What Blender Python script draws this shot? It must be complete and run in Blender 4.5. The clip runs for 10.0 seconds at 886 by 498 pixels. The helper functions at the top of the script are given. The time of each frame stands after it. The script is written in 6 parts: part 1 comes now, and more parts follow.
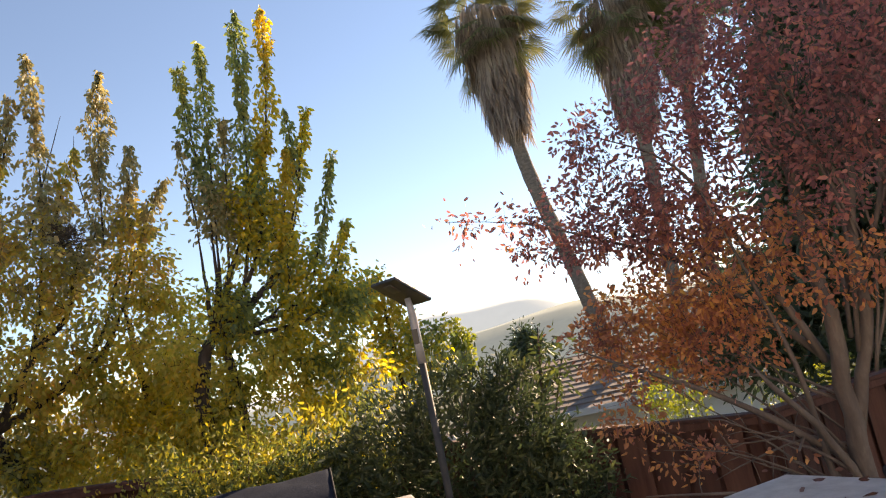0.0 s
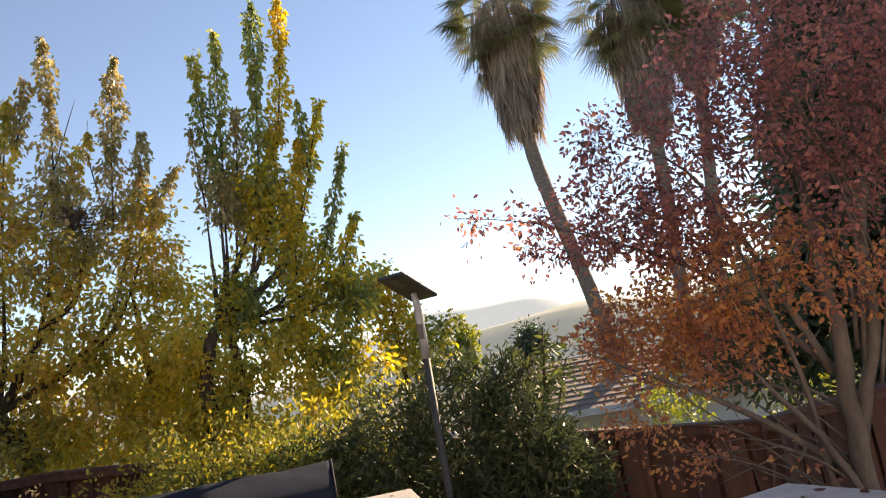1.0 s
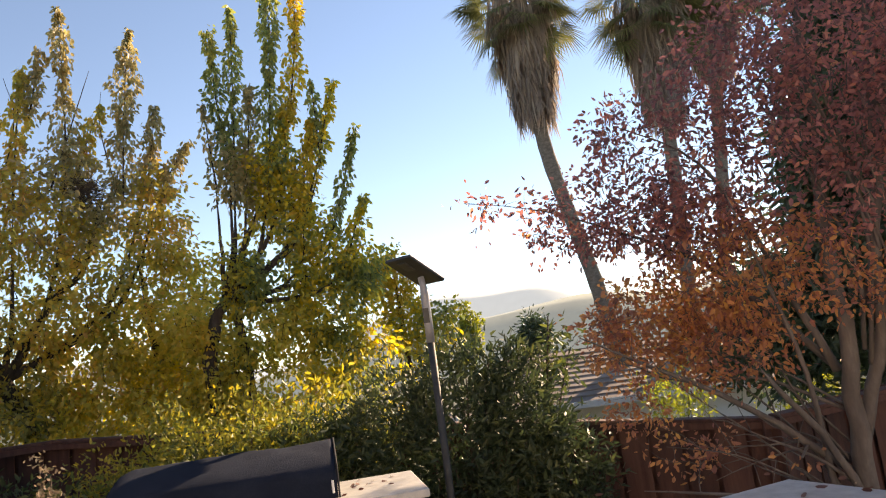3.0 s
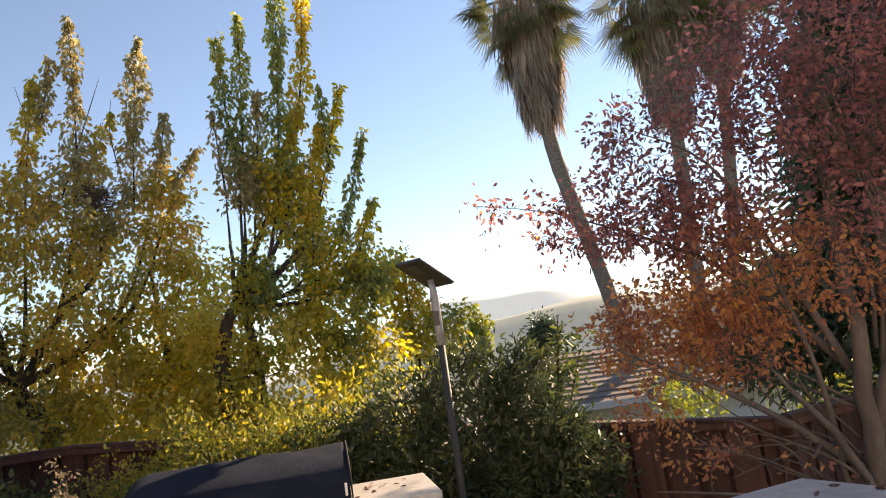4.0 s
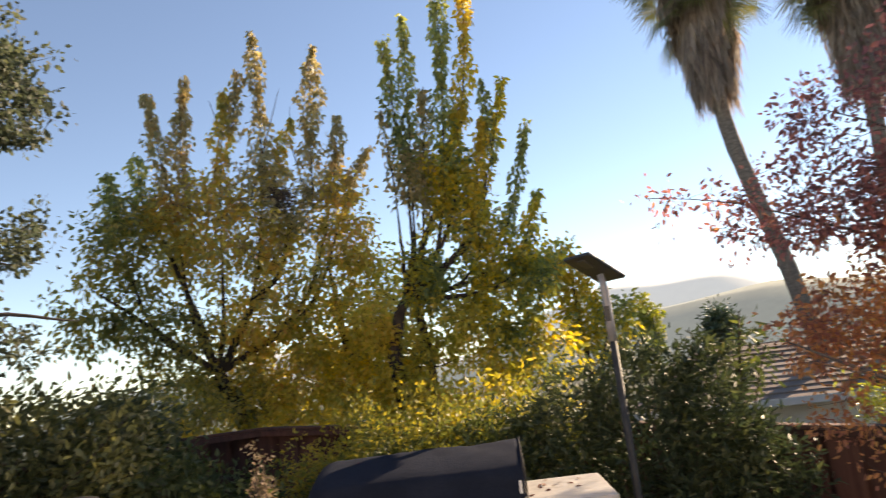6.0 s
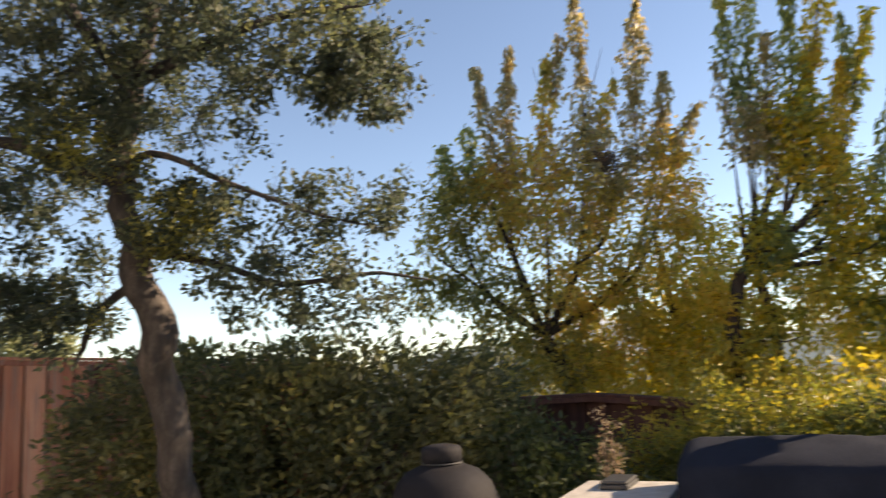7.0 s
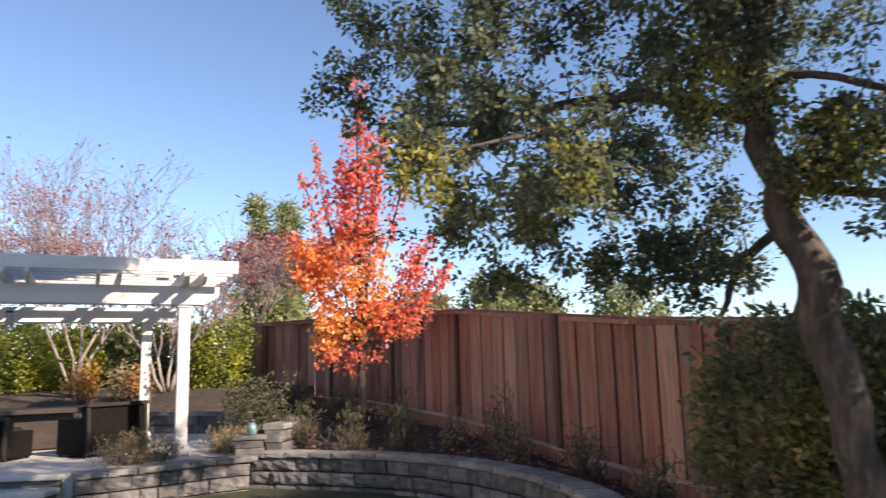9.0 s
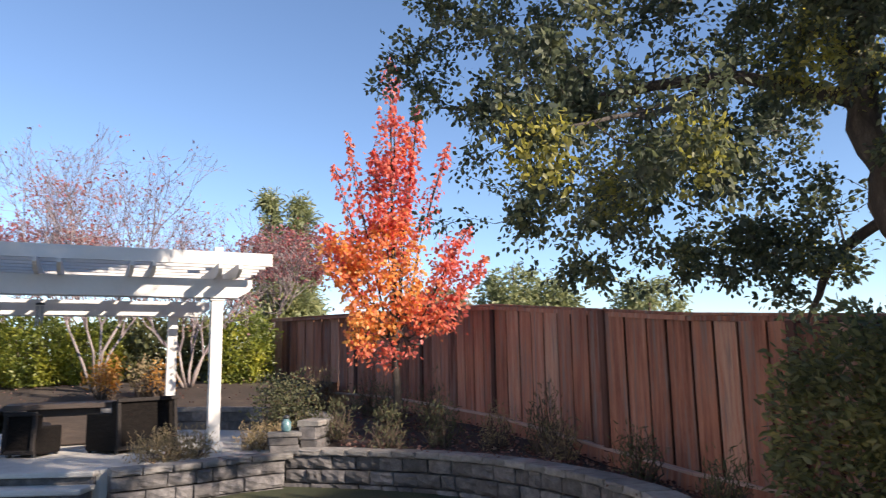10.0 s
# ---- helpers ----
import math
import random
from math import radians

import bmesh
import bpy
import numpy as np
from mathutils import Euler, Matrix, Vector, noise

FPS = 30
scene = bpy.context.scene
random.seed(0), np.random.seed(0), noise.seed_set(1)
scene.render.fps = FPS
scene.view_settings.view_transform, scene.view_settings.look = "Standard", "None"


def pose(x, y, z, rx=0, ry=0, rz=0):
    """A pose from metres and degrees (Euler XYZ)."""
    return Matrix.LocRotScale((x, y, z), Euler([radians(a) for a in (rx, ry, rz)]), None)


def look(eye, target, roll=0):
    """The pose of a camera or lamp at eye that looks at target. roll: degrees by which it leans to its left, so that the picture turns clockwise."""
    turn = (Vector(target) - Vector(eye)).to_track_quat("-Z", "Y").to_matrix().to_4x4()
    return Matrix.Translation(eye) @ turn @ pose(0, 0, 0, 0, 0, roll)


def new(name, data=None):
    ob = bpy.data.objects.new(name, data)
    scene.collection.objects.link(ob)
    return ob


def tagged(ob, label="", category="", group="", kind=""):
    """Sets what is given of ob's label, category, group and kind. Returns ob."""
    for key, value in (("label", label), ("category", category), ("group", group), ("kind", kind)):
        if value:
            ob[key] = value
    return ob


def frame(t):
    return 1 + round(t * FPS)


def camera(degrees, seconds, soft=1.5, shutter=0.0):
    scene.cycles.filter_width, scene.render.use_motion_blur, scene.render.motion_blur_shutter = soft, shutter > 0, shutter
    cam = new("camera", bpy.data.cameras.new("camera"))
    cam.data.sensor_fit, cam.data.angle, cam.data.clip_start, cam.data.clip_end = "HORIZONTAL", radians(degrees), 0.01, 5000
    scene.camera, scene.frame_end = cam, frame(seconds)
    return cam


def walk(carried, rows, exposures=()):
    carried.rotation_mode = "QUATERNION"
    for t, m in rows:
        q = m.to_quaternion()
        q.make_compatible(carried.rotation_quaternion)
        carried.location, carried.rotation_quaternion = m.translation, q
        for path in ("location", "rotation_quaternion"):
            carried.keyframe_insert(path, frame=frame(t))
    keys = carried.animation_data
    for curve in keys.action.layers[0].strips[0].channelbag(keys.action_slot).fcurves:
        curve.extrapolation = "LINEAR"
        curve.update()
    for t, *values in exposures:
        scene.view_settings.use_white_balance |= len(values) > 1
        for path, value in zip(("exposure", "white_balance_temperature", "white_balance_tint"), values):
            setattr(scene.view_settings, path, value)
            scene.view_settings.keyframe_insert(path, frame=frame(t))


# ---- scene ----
# camera and its way
cam = camera(63.0, 10.0, soft=1.15, shutter=0.3)
PATH = [
    (0, (-0.351, 0.55, 1.608), (-1.036, 2.398, 1.95), -12.2),
    (0.5, (-0.346, 0.551, 1.608), (-1.038, 2.395, 1.952), -11.4),
    (1, (-0.35, 0.545, 1.609), (-1.057, 2.386, 1.944), -10.1),
    (1.5, (-0.365, 0.529, 1.6), (-1.09, 2.365, 1.922), -8.9),
    (2, (-0.377, 0.54, 1.601), (-1.102, 2.379, 1.909), -8.0),
    (2.5, (-0.371, 0.555, 1.598), (-1.096, 2.395, 1.899), -7.7),
    (4, (-0.371, 0.522, 1.594), (-1.121, 2.35, 1.907), -8.3),
    (4.5, (-0.376, 0.534, 1.596), (-1.139, 2.356, 1.914), -8.5),
    (5, (-0.367, 0.528, 1.592), (-1.177, 2.327, 1.92), -8.4),
    (5.2, (-0.365, 0.532, 1.595), (-1.214, 2.313, 1.928), -8.2),
    (6.3, (-0.453, 0.497, 1.676), (-1.756, 1.975, 2.021), -6.3),
    (6.5, (-0.539, 0.48, 1.658), (-1.96, 1.843, 2.007), -5.3),
    (7, (-0.798, 0.387, 1.688), (-2.492, 1.397, 2.017), -3.5),
    (7.5, (-1.048, 0.4, 1.698), (-2.932, 0.999, 2.0), -2.1),
    (8, (-1.274, 0.468, 1.667), (-3.242, 0.656, 1.971), -1.8),
    (8.5, (-1.433, 0.242, 1.63), (-3.403, 0.084, 1.939), -1.6),
    (9, (-1.555, -0.062, 1.622), (-3.482, -0.491, 1.938), -1.5),
    (9.5, (-1.671, -0.353, 1.605), (-3.554, -0.946, 1.926), -1.5),
    (10, (-1.722, -0.655, 1.616), (-3.649, -1.094, 1.926), -1.1),
]
walk(cam, [(t, look(eye, target, roll)) for t, eye, target, roll in PATH],
     exposures=[(0.0, 1.43, 8300, 17), (5.2, 1.43, 8300, 17), (6.5, 1.3, 7950, 16), (7.5, 1.48, 8000, 16), (8.0, 1.58, 8000, 15), (8.5, 1.44, 7200, 14), (9.0, 1.18, 6700, 15), (10.0, 1.08, 6400, 14)])

# ---- world, sun ----
SUN_AZ, SUN_EL = 70.0, 26.0      # degrees: direction to the sun, counted from +x towards +y
world = bpy.data.worlds.new("world")
scene.world = world
world.use_nodes = True
wn = world.node_tree
sky = wn.nodes.new("ShaderNodeTexSky")
sky.sky_type, sky.sun_disc = "NISHITA", False
sky.sun_elevation, sky.sun_rotation = radians(SUN_EL), radians(90 - SUN_AZ)
sky.air_density, sky.dust_density, sky.ozone_density = 0.8, 0.0, 2.0
wn.nodes["Background"].inputs["Strength"].default_value = 0.1
warm = wn.nodes.new("ShaderNodeMix")
warm.data_type, warm.blend_type = "RGBA", "MULTIPLY"
warm.inputs[0].default_value, warm.inputs[7].default_value = 1.0, (1.0, 1.02, 1.03, 1)
wn.links.new(sky.outputs["Color"], warm.inputs[6])
wn.links.new(warm.outputs[2], wn.nodes["Background"].inputs["Color"])
sun = new("sun", bpy.data.lights.new("sun", "SUN"))
sun.data.energy, sun.data.angle, sun.data.color = 5.0, radians(0.6), (1.0, 0.85, 0.66)
a, e = radians(SUN_AZ), radians(SUN_EL)
sun.matrix_world = look((math.cos(a) * math.cos(e) * 60, math.sin(a) * math.cos(e) * 60, math.sin(e) * 60), (0, 0, 0))


# ---- materials ----
def node(nt, kind, **kw):
    n = nt.nodes.new(kind)
    for k, v in kw.items():
        n.inputs[k.replace("_", " ")].default_value = v
    return n


def ramp(nt, fac, stops):
    r = nt.nodes.new("ShaderNodeValToRGB")
    el = r.color_ramp.elements
    while len(el) < len(stops):
        el.new(0.5)
    for s, (p, c) in zip(el, stops):
        s.position, s.color = p, (*c, 1)
    nt.links.new(fac, r.inputs["Fac"])
    return r.outputs["Color"]


def mix(nt, fac, a, b, mode="MIX"):
    m = nt.nodes.new("ShaderNodeMix")
    m.data_type, m.blend_type = "RGBA", mode
    for sock, v in ((m.inputs[0], fac), (m.inputs[6], a), (m.inputs[7], b)):
        if isinstance(v, (int, float)):
            sock.default_value = v
        elif isinstance(v, tuple):
            sock.default_value = (*v, 1)
        else:
            nt.links.new(v, sock)
    return m.outputs[2]


def surface(name, stops, scale=6.0, fine=60.0, rough=0.8, bump=0.3, metal=0.0, stretch=(1, 1, 1), by_piece=0.0, stain=None, spec=0.5):
    """Colour from a ramp over two scales of noise, with relief; by_piece: how far pieces differ from each other;
    stain: (colour, scale, share)."""
    m = bpy.data.materials.new(name)
    m.use_nodes = True
    nt = m.node_tree
    bsdf = nt.nodes["Principled BSDF"]
    co = nt.nodes.new("ShaderNodeTexCoord")
    mp = nt.nodes.new("ShaderNodeMapping")
    mp.inputs["Scale"].default_value = stretch
    nt.links.new(co.outputs["Object"], mp.inputs["Vector"])
    info = nt.nodes.new("ShaderNodeObjectInfo")
    if by_piece:
        off = nt.nodes.new("ShaderNodeVectorMath")
        off.operation = "MULTIPLY_ADD"
        nt.links.new(info.outputs["Random"], off.inputs[0])
        off.inputs[1].default_value = (37.0, 19.0, 23.0)
        nt.links.new(mp.outputs["Vector"], off.inputs[2])
        vec = off.outputs["Vector"]
    else:
        vec = mp.outputs["Vector"]
    n1 = node(nt, "ShaderNodeTexNoise", Scale=scale, Detail=5.0, Roughness=0.6)
    n2 = node(nt, "ShaderNodeTexNoise", Scale=fine, Detail=4.0, Roughness=0.65)
    for n in (n1, n2):
        nt.links.new(vec, n.inputs["Vector"])
    add = nt.nodes.new("ShaderNodeMath")
    add.operation = "MULTIPLY_ADD"
    nt.links.new(n2.outputs["Fac"], add.inputs[0])
    add.inputs[1].default_value = 0.45
    sc = nt.nodes.new("ShaderNodeMath")
    sc.operation = "MULTIPLY_ADD"
    nt.links.new(n1.outputs["Fac"], sc.inputs[0])
    sc.inputs[1].default_value, sc.inputs[2].default_value = 0.9, -0.17
    nt.links.new(sc.outputs[0], add.inputs[2])
    fac = add.outputs[0]
    if by_piece:
        a2 = nt.nodes.new("ShaderNodeMath")
        a2.operation = "MULTIPLY_ADD"
        nt.links.new(info.outputs["Random"], a2.inputs[0])
        a2.inputs[1].default_value = by_piece
        sub = nt.nodes.new("ShaderNodeMath")
        sub.operation = "SUBTRACT"
        nt.links.new(fac, sub.inputs[0])
        sub.inputs[1].default_value = by_piece / 2
        nt.links.new(sub.outputs[0], a2.inputs[2])
        fac = a2.outputs[0]
    col = ramp(nt, fac, stops)
    if stain:
        n3 = node(nt, "ShaderNodeTexNoise", Scale=stain[1], Detail=6.0, Roughness=0.7)
        nt.links.new(vec, n3.inputs["Vector"])
        st = ramp(nt, n3.outputs["Fac"], [(1 - stain[2] - 0.08, (0, 0, 0)), (1 - stain[2] + 0.08, (1, 1, 1))])
        col = mix(nt, st, col, stain[0])
    nt.links.new(col, bsdf.inputs["Base Color"])
    bsdf.inputs["Metallic"].default_value = metal
    bsdf.inputs["Specular IOR Level"].default_value = spec
    rr = nt.nodes.new("ShaderNodeMapRange")
    nt.links.new(n2.outputs["Fac"], rr.inputs["Value"])
    rr.inputs["To Min"].default_value, rr.inputs["To Max"].default_value = max(0.05, rough - 0.12), min(1, rough + 0.12)
    nt.links.new(rr.outputs["Result"], bsdf.inputs["Roughness"])
    if bump:
        bp = node(nt, "ShaderNodeBump", Strength=bump, Distance=0.02)
        nt.links.new(fac, bp.inputs["Height"])
        nt.links.new(bp.outputs["Normal"], bsdf.inputs["Normal"])
    return m


def leafy(name, stops, patch=0.6, share=0.55, through_light=0.45, rough=0.45, height=None):
    """Leaf material: each leaf has its own tint, whole boughs lean one way; height: (low, high, weight) shifts the tint up the tree."""
    m = bpy.data.materials.new(name)
    m.use_nodes = True
    nt = m.node_tree
    bsdf = nt.nodes["Principled BSDF"]
    geo = nt.nodes.new("ShaderNodeNewGeometry")
    co = nt.nodes.new("ShaderNodeTexCoord")
    n1 = node(nt, "ShaderNodeTexNoise", Scale=patch, Detail=3.0, Roughness=0.6)
    nt.links.new(co.outputs["Object"], n1.inputs["Vector"])
    stretch = nt.nodes.new("ShaderNodeMapRange")
    stretch.inputs["From Min"].default_value, stretch.inputs["From Max"].default_value = 0.3, 0.7
    nt.links.new(n1.outputs["Fac"], stretch.inputs["Value"])
    fac = nt.nodes.new("ShaderNodeMix")
    fac.inputs[0].default_value = share
    nt.links.new(geo.outputs["Random Per Island"], fac.inputs[2])
    nt.links.new(stretch.outputs["Result"], fac.inputs[3])
    out = fac.outputs[0]
    if height:
        sep = nt.nodes.new("ShaderNodeSeparateXYZ")
        nt.links.new(co.outputs["Object"], sep.inputs[0])
        mr = nt.nodes.new("ShaderNodeMapRange")
        mr.inputs["From Min"].default_value, mr.inputs["From Max"].default_value = height[0], height[1]
        nt.links.new(sep.outputs["Z"], mr.inputs["Value"])
        f2 = nt.nodes.new("ShaderNodeMix")
        f2.inputs[0].default_value = height[2]
        nt.links.new(out, f2.inputs[2])
        nt.links.new(mr.outputs["Result"], f2.inputs[3])
        out = f2.outputs[0]
    col = ramp(nt, out, stops)
    nt.links.new(col, bsdf.inputs["Base Color"])
    bsdf.inputs["Roughness"].default_value = rough
    tr = nt.nodes.new("ShaderNodeBsdfTranslucent")
    bright = nt.nodes.new("ShaderNodeHueSaturation")
    bright.inputs["Saturation"].default_value, bright.inputs["Value"].default_value = 1.08, 1.75
    nt.links.new(col, bright.inputs["Color"])
    nt.links.new(bright.outputs["Color"], tr.inputs["Color"])
    sh = nt.nodes.new("ShaderNodeMixShader")
    sh.inputs[0].default_value = through_light
    nt.links.new(bsdf.outputs[0], sh.inputs[1])
    nt.links.new(tr.outputs[0], sh.inputs[2])
    nt.links.new(sh.outputs[0], nt.nodes["Material Output"].inputs["Surface"])
    return m


M = {}
M["soil"] = surface("soil", [(0.25, (0.014, 0.009, 0.009)), (0.55, (0.034, 0.02, 0.018)), (0.8, (0.08, 0.048, 0.04))], 2.5, 40, 0.95, 0.9)
M["lawn"] = surface("lawn", [(0.25, (0.018, 0.024, 0.01)), (0.55, (0.034, 0.042, 0.016)), (0.8, (0.08, 0.07, 0.034))], 1.2, 60, 0.9, 0.8)
M["slope"] = surface("slope", [(0.25, (0.02, 0.014, 0.012)), (0.55, (0.048, 0.034, 0.027)), (0.8, (0.11, 0.083, 0.062))], 0.8, 18, 0.95, 0.7)
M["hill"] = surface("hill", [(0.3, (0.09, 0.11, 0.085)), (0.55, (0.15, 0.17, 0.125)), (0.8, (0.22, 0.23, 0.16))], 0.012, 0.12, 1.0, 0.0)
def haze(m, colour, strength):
    """puts distance haze into a far hill's material as an even pale emission"""
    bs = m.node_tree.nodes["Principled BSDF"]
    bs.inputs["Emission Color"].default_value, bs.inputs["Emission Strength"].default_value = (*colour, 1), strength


# the ridge's base colour is paler too, with haze mixed into it
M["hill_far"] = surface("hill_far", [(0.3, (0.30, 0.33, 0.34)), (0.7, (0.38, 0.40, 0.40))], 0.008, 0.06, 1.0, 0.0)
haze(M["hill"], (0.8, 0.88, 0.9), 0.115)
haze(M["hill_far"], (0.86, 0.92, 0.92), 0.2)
M["concrete"] = surface("concrete", [(0.25, (0.36, 0.34, 0.32)), (0.55, (0.47, 0.45, 0.42)), (0.8, (0.56, 0.54, 0.51))], 2, 60, 0.85, 0.25, stain=((0.25, 0.22, 0.2), 3.0, 0.3))
M["block"] = surface("block", [(0.2, (0.047, 0.044, 0.046)), (0.5, (0.104, 0.098, 0.1)), (0.8, (0.215, 0.203, 0.206))], 7, 55, 0.95, 0.8, by_piece=0.26, stain=((0.2, 0.19, 0.18), 5.0, 0.2))
M["cap"] = surface("cap", [(0.2, (0.1, 0.095, 0.092)), (0.5, (0.17, 0.162, 0.156)), (0.8, (0.26, 0.248, 0.238))], 8, 70, 0.95, 0.7, by_piece=0.35)
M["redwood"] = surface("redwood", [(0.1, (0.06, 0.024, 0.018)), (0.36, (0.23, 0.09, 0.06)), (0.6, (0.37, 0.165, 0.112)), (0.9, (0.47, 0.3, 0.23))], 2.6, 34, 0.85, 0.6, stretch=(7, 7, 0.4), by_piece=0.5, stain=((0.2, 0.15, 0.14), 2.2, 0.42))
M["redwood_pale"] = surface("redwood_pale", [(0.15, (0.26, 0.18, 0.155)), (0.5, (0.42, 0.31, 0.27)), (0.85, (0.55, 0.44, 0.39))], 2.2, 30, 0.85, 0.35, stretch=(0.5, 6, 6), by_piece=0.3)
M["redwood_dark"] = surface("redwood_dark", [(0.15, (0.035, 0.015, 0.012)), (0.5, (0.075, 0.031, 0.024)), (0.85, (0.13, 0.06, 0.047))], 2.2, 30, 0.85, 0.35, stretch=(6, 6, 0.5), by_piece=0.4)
M["bark_pale"] = surface("bark_pale", [(0.2, (0.16, 0.13, 0.13)), (0.5, (0.26, 0.22, 0.215)), (0.8, (0.4, 0.35, 0.335))], 4, 25, 0.85, 0.3, stretch=(2, 2, 0.5))
M["white"] = surface("white", [(0.2, (0.5, 0.49, 0.48)), (0.5, (0.55, 0.54, 0.53)), (0.8, (0.6, 0.59, 0.58))], 1.5, 25, 0.6, 0.06, stain=((0.42, 0.4, 0.37), 2.0, 0.22))
M["bark_grey"] = surface("bark_grey", [(0.2, (0.016, 0.0135, 0.012)), (0.5, (0.046, 0.038, 0.034)), (0.8, (0.13, 0.11, 0.096))], 6, 45, 0.95, 1.0, stretch=(2, 2, 0.7), stain=((0.02, 0.018, 0.016), 3.5, 0.38))
M["bark_smooth"] = surface("bark_smooth", [(0.2, (0.052, 0.042, 0.04)), (0.5, (0.1, 0.083, 0.077)), (0.8, (0.18, 0.152, 0.14))], 4, 25, 0.85, 0.4, stretch=(2, 2, 0.5), stain=((0.05, 0.042, 0.04), 4.0, 0.3))
M["bark_brown"] = surface("bark_brown", [(0.2, (0.035, 0.025, 0.02)), (0.5, (0.085, 0.06, 0.045)), (0.8, (0.15, 0.11, 0.085))], 6, 40, 0.95, 0.8, stretch=(2, 2, 0.6))
M["palm_bark"] = surface("palm_bark", [(0.2, (0.075, 0.06, 0.05)), (0.5, (0.17, 0.14, 0.115)), (0.8, (0.3, 0.255, 0.21))], 5, 26, 0.95, 1.0, stretch=(1.5, 1.5, 3))
M["leaf_pear"] = leafy("leaf_pear", [(0.0, (0.14, 0.165, 0.065)), (0.25, (0.28, 0.27, 0.085)), (0.5, (0.45, 0.37, 0.09)), (0.7, (0.52, 0.36, 0.09)), (0.88, (0.48, 0.27, 0.09)), (1.0, (0.4, 0.26, 0.15))], 0.9, 0.6, 0.58)
M["leaf_tan"] = leafy("leaf_tan", [(0.0, (0.16, 0.165, 0.085)), (0.4, (0.29, 0.25, 0.115)), (0.7, (0.39, 0.3, 0.135)), (1.0, (0.42, 0.27, 0.14))], 0.9, 0.5, 0.45)
M["leaf_pear_green"] = leafy("leaf_pear_green", [(0.0, (0.11, 0.155, 0.075)), (0.3, (0.19, 0.23, 0.075)), (0.5, (0.4, 0.36, 0.06)), (0.72, (0.6, 0.44, 0.05)), (1.0, (0.5, 0.27, 0.1))], 1.0, 0.62, 0.5)
M["leaf_plume"] = leafy("leaf_plume", [(0.0, (0.1, 0.135, 0.06)), (0.35, (0.18, 0.22, 0.08)), (0.65, (0.3, 0.31, 0.09)), (1.0, (0.5, 0.42, 0.1))], 1.1, 0.5, 0.42, 0.4)
M["leaf_bright"] = leafy("leaf_bright", [(0.0, (0.17, 0.19, 0.045)), (0.3, (0.35, 0.33, 0.07)), (0.6, (0.52, 0.42, 0.09)), (1.0, (0.6, 0.4, 0.1))], 1.2, 0.55, 0.58, 0.5)
M["leaf_olive_pear"] = leafy("leaf_olive_pear", [(0.0, (0.1, 0.125, 0.05)), (0.4, (0.2, 0.2, 0.065)), (0.7, (0.34, 0.28, 0.07)), (1.0, (0.5, 0.33, 0.08))], 1.1, 0.55, 0.5, 0.45)
M["bark_dark"] = surface("bark_dark", [(0.2, (0.018, 0.014, 0.012)), (0.5, (0.04, 0.03, 0.025)), (0.8, (0.08, 0.062, 0.052))], 6, 40, 0.95, 0.8, stretch=(2, 2, 0.6))
M["leaf_gold"] = leafy("leaf_gold", [(0.0, (0.24, 0.24, 0.05)), (0.4, (0.48, 0.38, 0.06)), (1.0, (0.6, 0.4, 0.07))], 0.9, 0.45, 0.5)
M["leaf_shrub"] = leafy("leaf_shrub", [(0.0, (0.06, 0.085, 0.028)), (0.35, (0.14, 0.16, 0.038)), (0.6, (0.3, 0.26, 0.044)), (1.0, (0.52, 0.36, 0.055))], 1.1, 0.65, 0.45)
M["leaf_dark"] = leafy("leaf_dark", [(0.0, (0.028, 0.042, 0.016)), (0.5, (0.06, 0.08, 0.026)), (0.8, (0.12, 0.135, 0.036)), (1.0, (0.3, 0.25, 0.05))], 1.0, 0.45, 0.35, 0.6)
M["leaf_oleander"] = leafy("leaf_oleander", [(0.0, (0.022, 0.038, 0.02)), (0.5, (0.045, 0.065, 0.03)), (0.85, (0.085, 0.1, 0.036)), (1.0, (0.2, 0.18, 0.05))], 1.0, 0.4, 0.25, 0.55)
M["leaf_oak"] = leafy("leaf_oak", [(0.0, (0.03, 0.042, 0.032)), (0.45, (0.062, 0.078, 0.05)), (0.75, (0.115, 0.13, 0.066)), (1.0, (0.25, 0.24, 0.09))], 1.3, 0.5, 0.42, 0.62)
# lighter than the oak leaf: the tufts' sunlight is in this colour
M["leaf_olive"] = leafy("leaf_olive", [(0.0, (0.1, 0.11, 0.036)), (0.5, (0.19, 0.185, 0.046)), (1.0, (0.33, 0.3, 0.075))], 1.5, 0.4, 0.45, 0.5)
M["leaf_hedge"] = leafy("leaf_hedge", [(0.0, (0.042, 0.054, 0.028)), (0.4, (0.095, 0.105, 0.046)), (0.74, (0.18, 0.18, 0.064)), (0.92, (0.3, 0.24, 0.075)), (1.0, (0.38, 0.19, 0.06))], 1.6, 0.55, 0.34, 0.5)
M["leaf_crape"] = leafy("leaf_crape", [(0.0, (0.56, 0.3, 0.13)), (0.2, (0.4, 0.175, 0.135)), (0.45, (0.3, 0.125, 0.122)), (0.7, (0.2, 0.095, 0.098)), (0.88, (0.13, 0.075, 0.07)), (1.0, (0.09, 0.085, 0.055))], 1.8, 0.42, 0.5)
M["leaf_ember"] = leafy("leaf_ember", [(0.0, (0.66, 0.43, 0.12)), (0.25, (0.54, 0.27, 0.11)), (0.5, (0.42, 0.19, 0.1)), (0.75, (0.3, 0.125, 0.095)), (1.0, (0.18, 0.085, 0.07))], 2.2, 0.45, 0.55)
M["leaf_red"] = leafy("leaf_red", [(0.0, (0.62, 0.3, 0.12)), (0.3, (0.6, 0.2, 0.12)), (0.6, (0.54, 0.14, 0.12)), (1.0, (0.36, 0.1, 0.11))], 0.9, 0.55, 0.5)
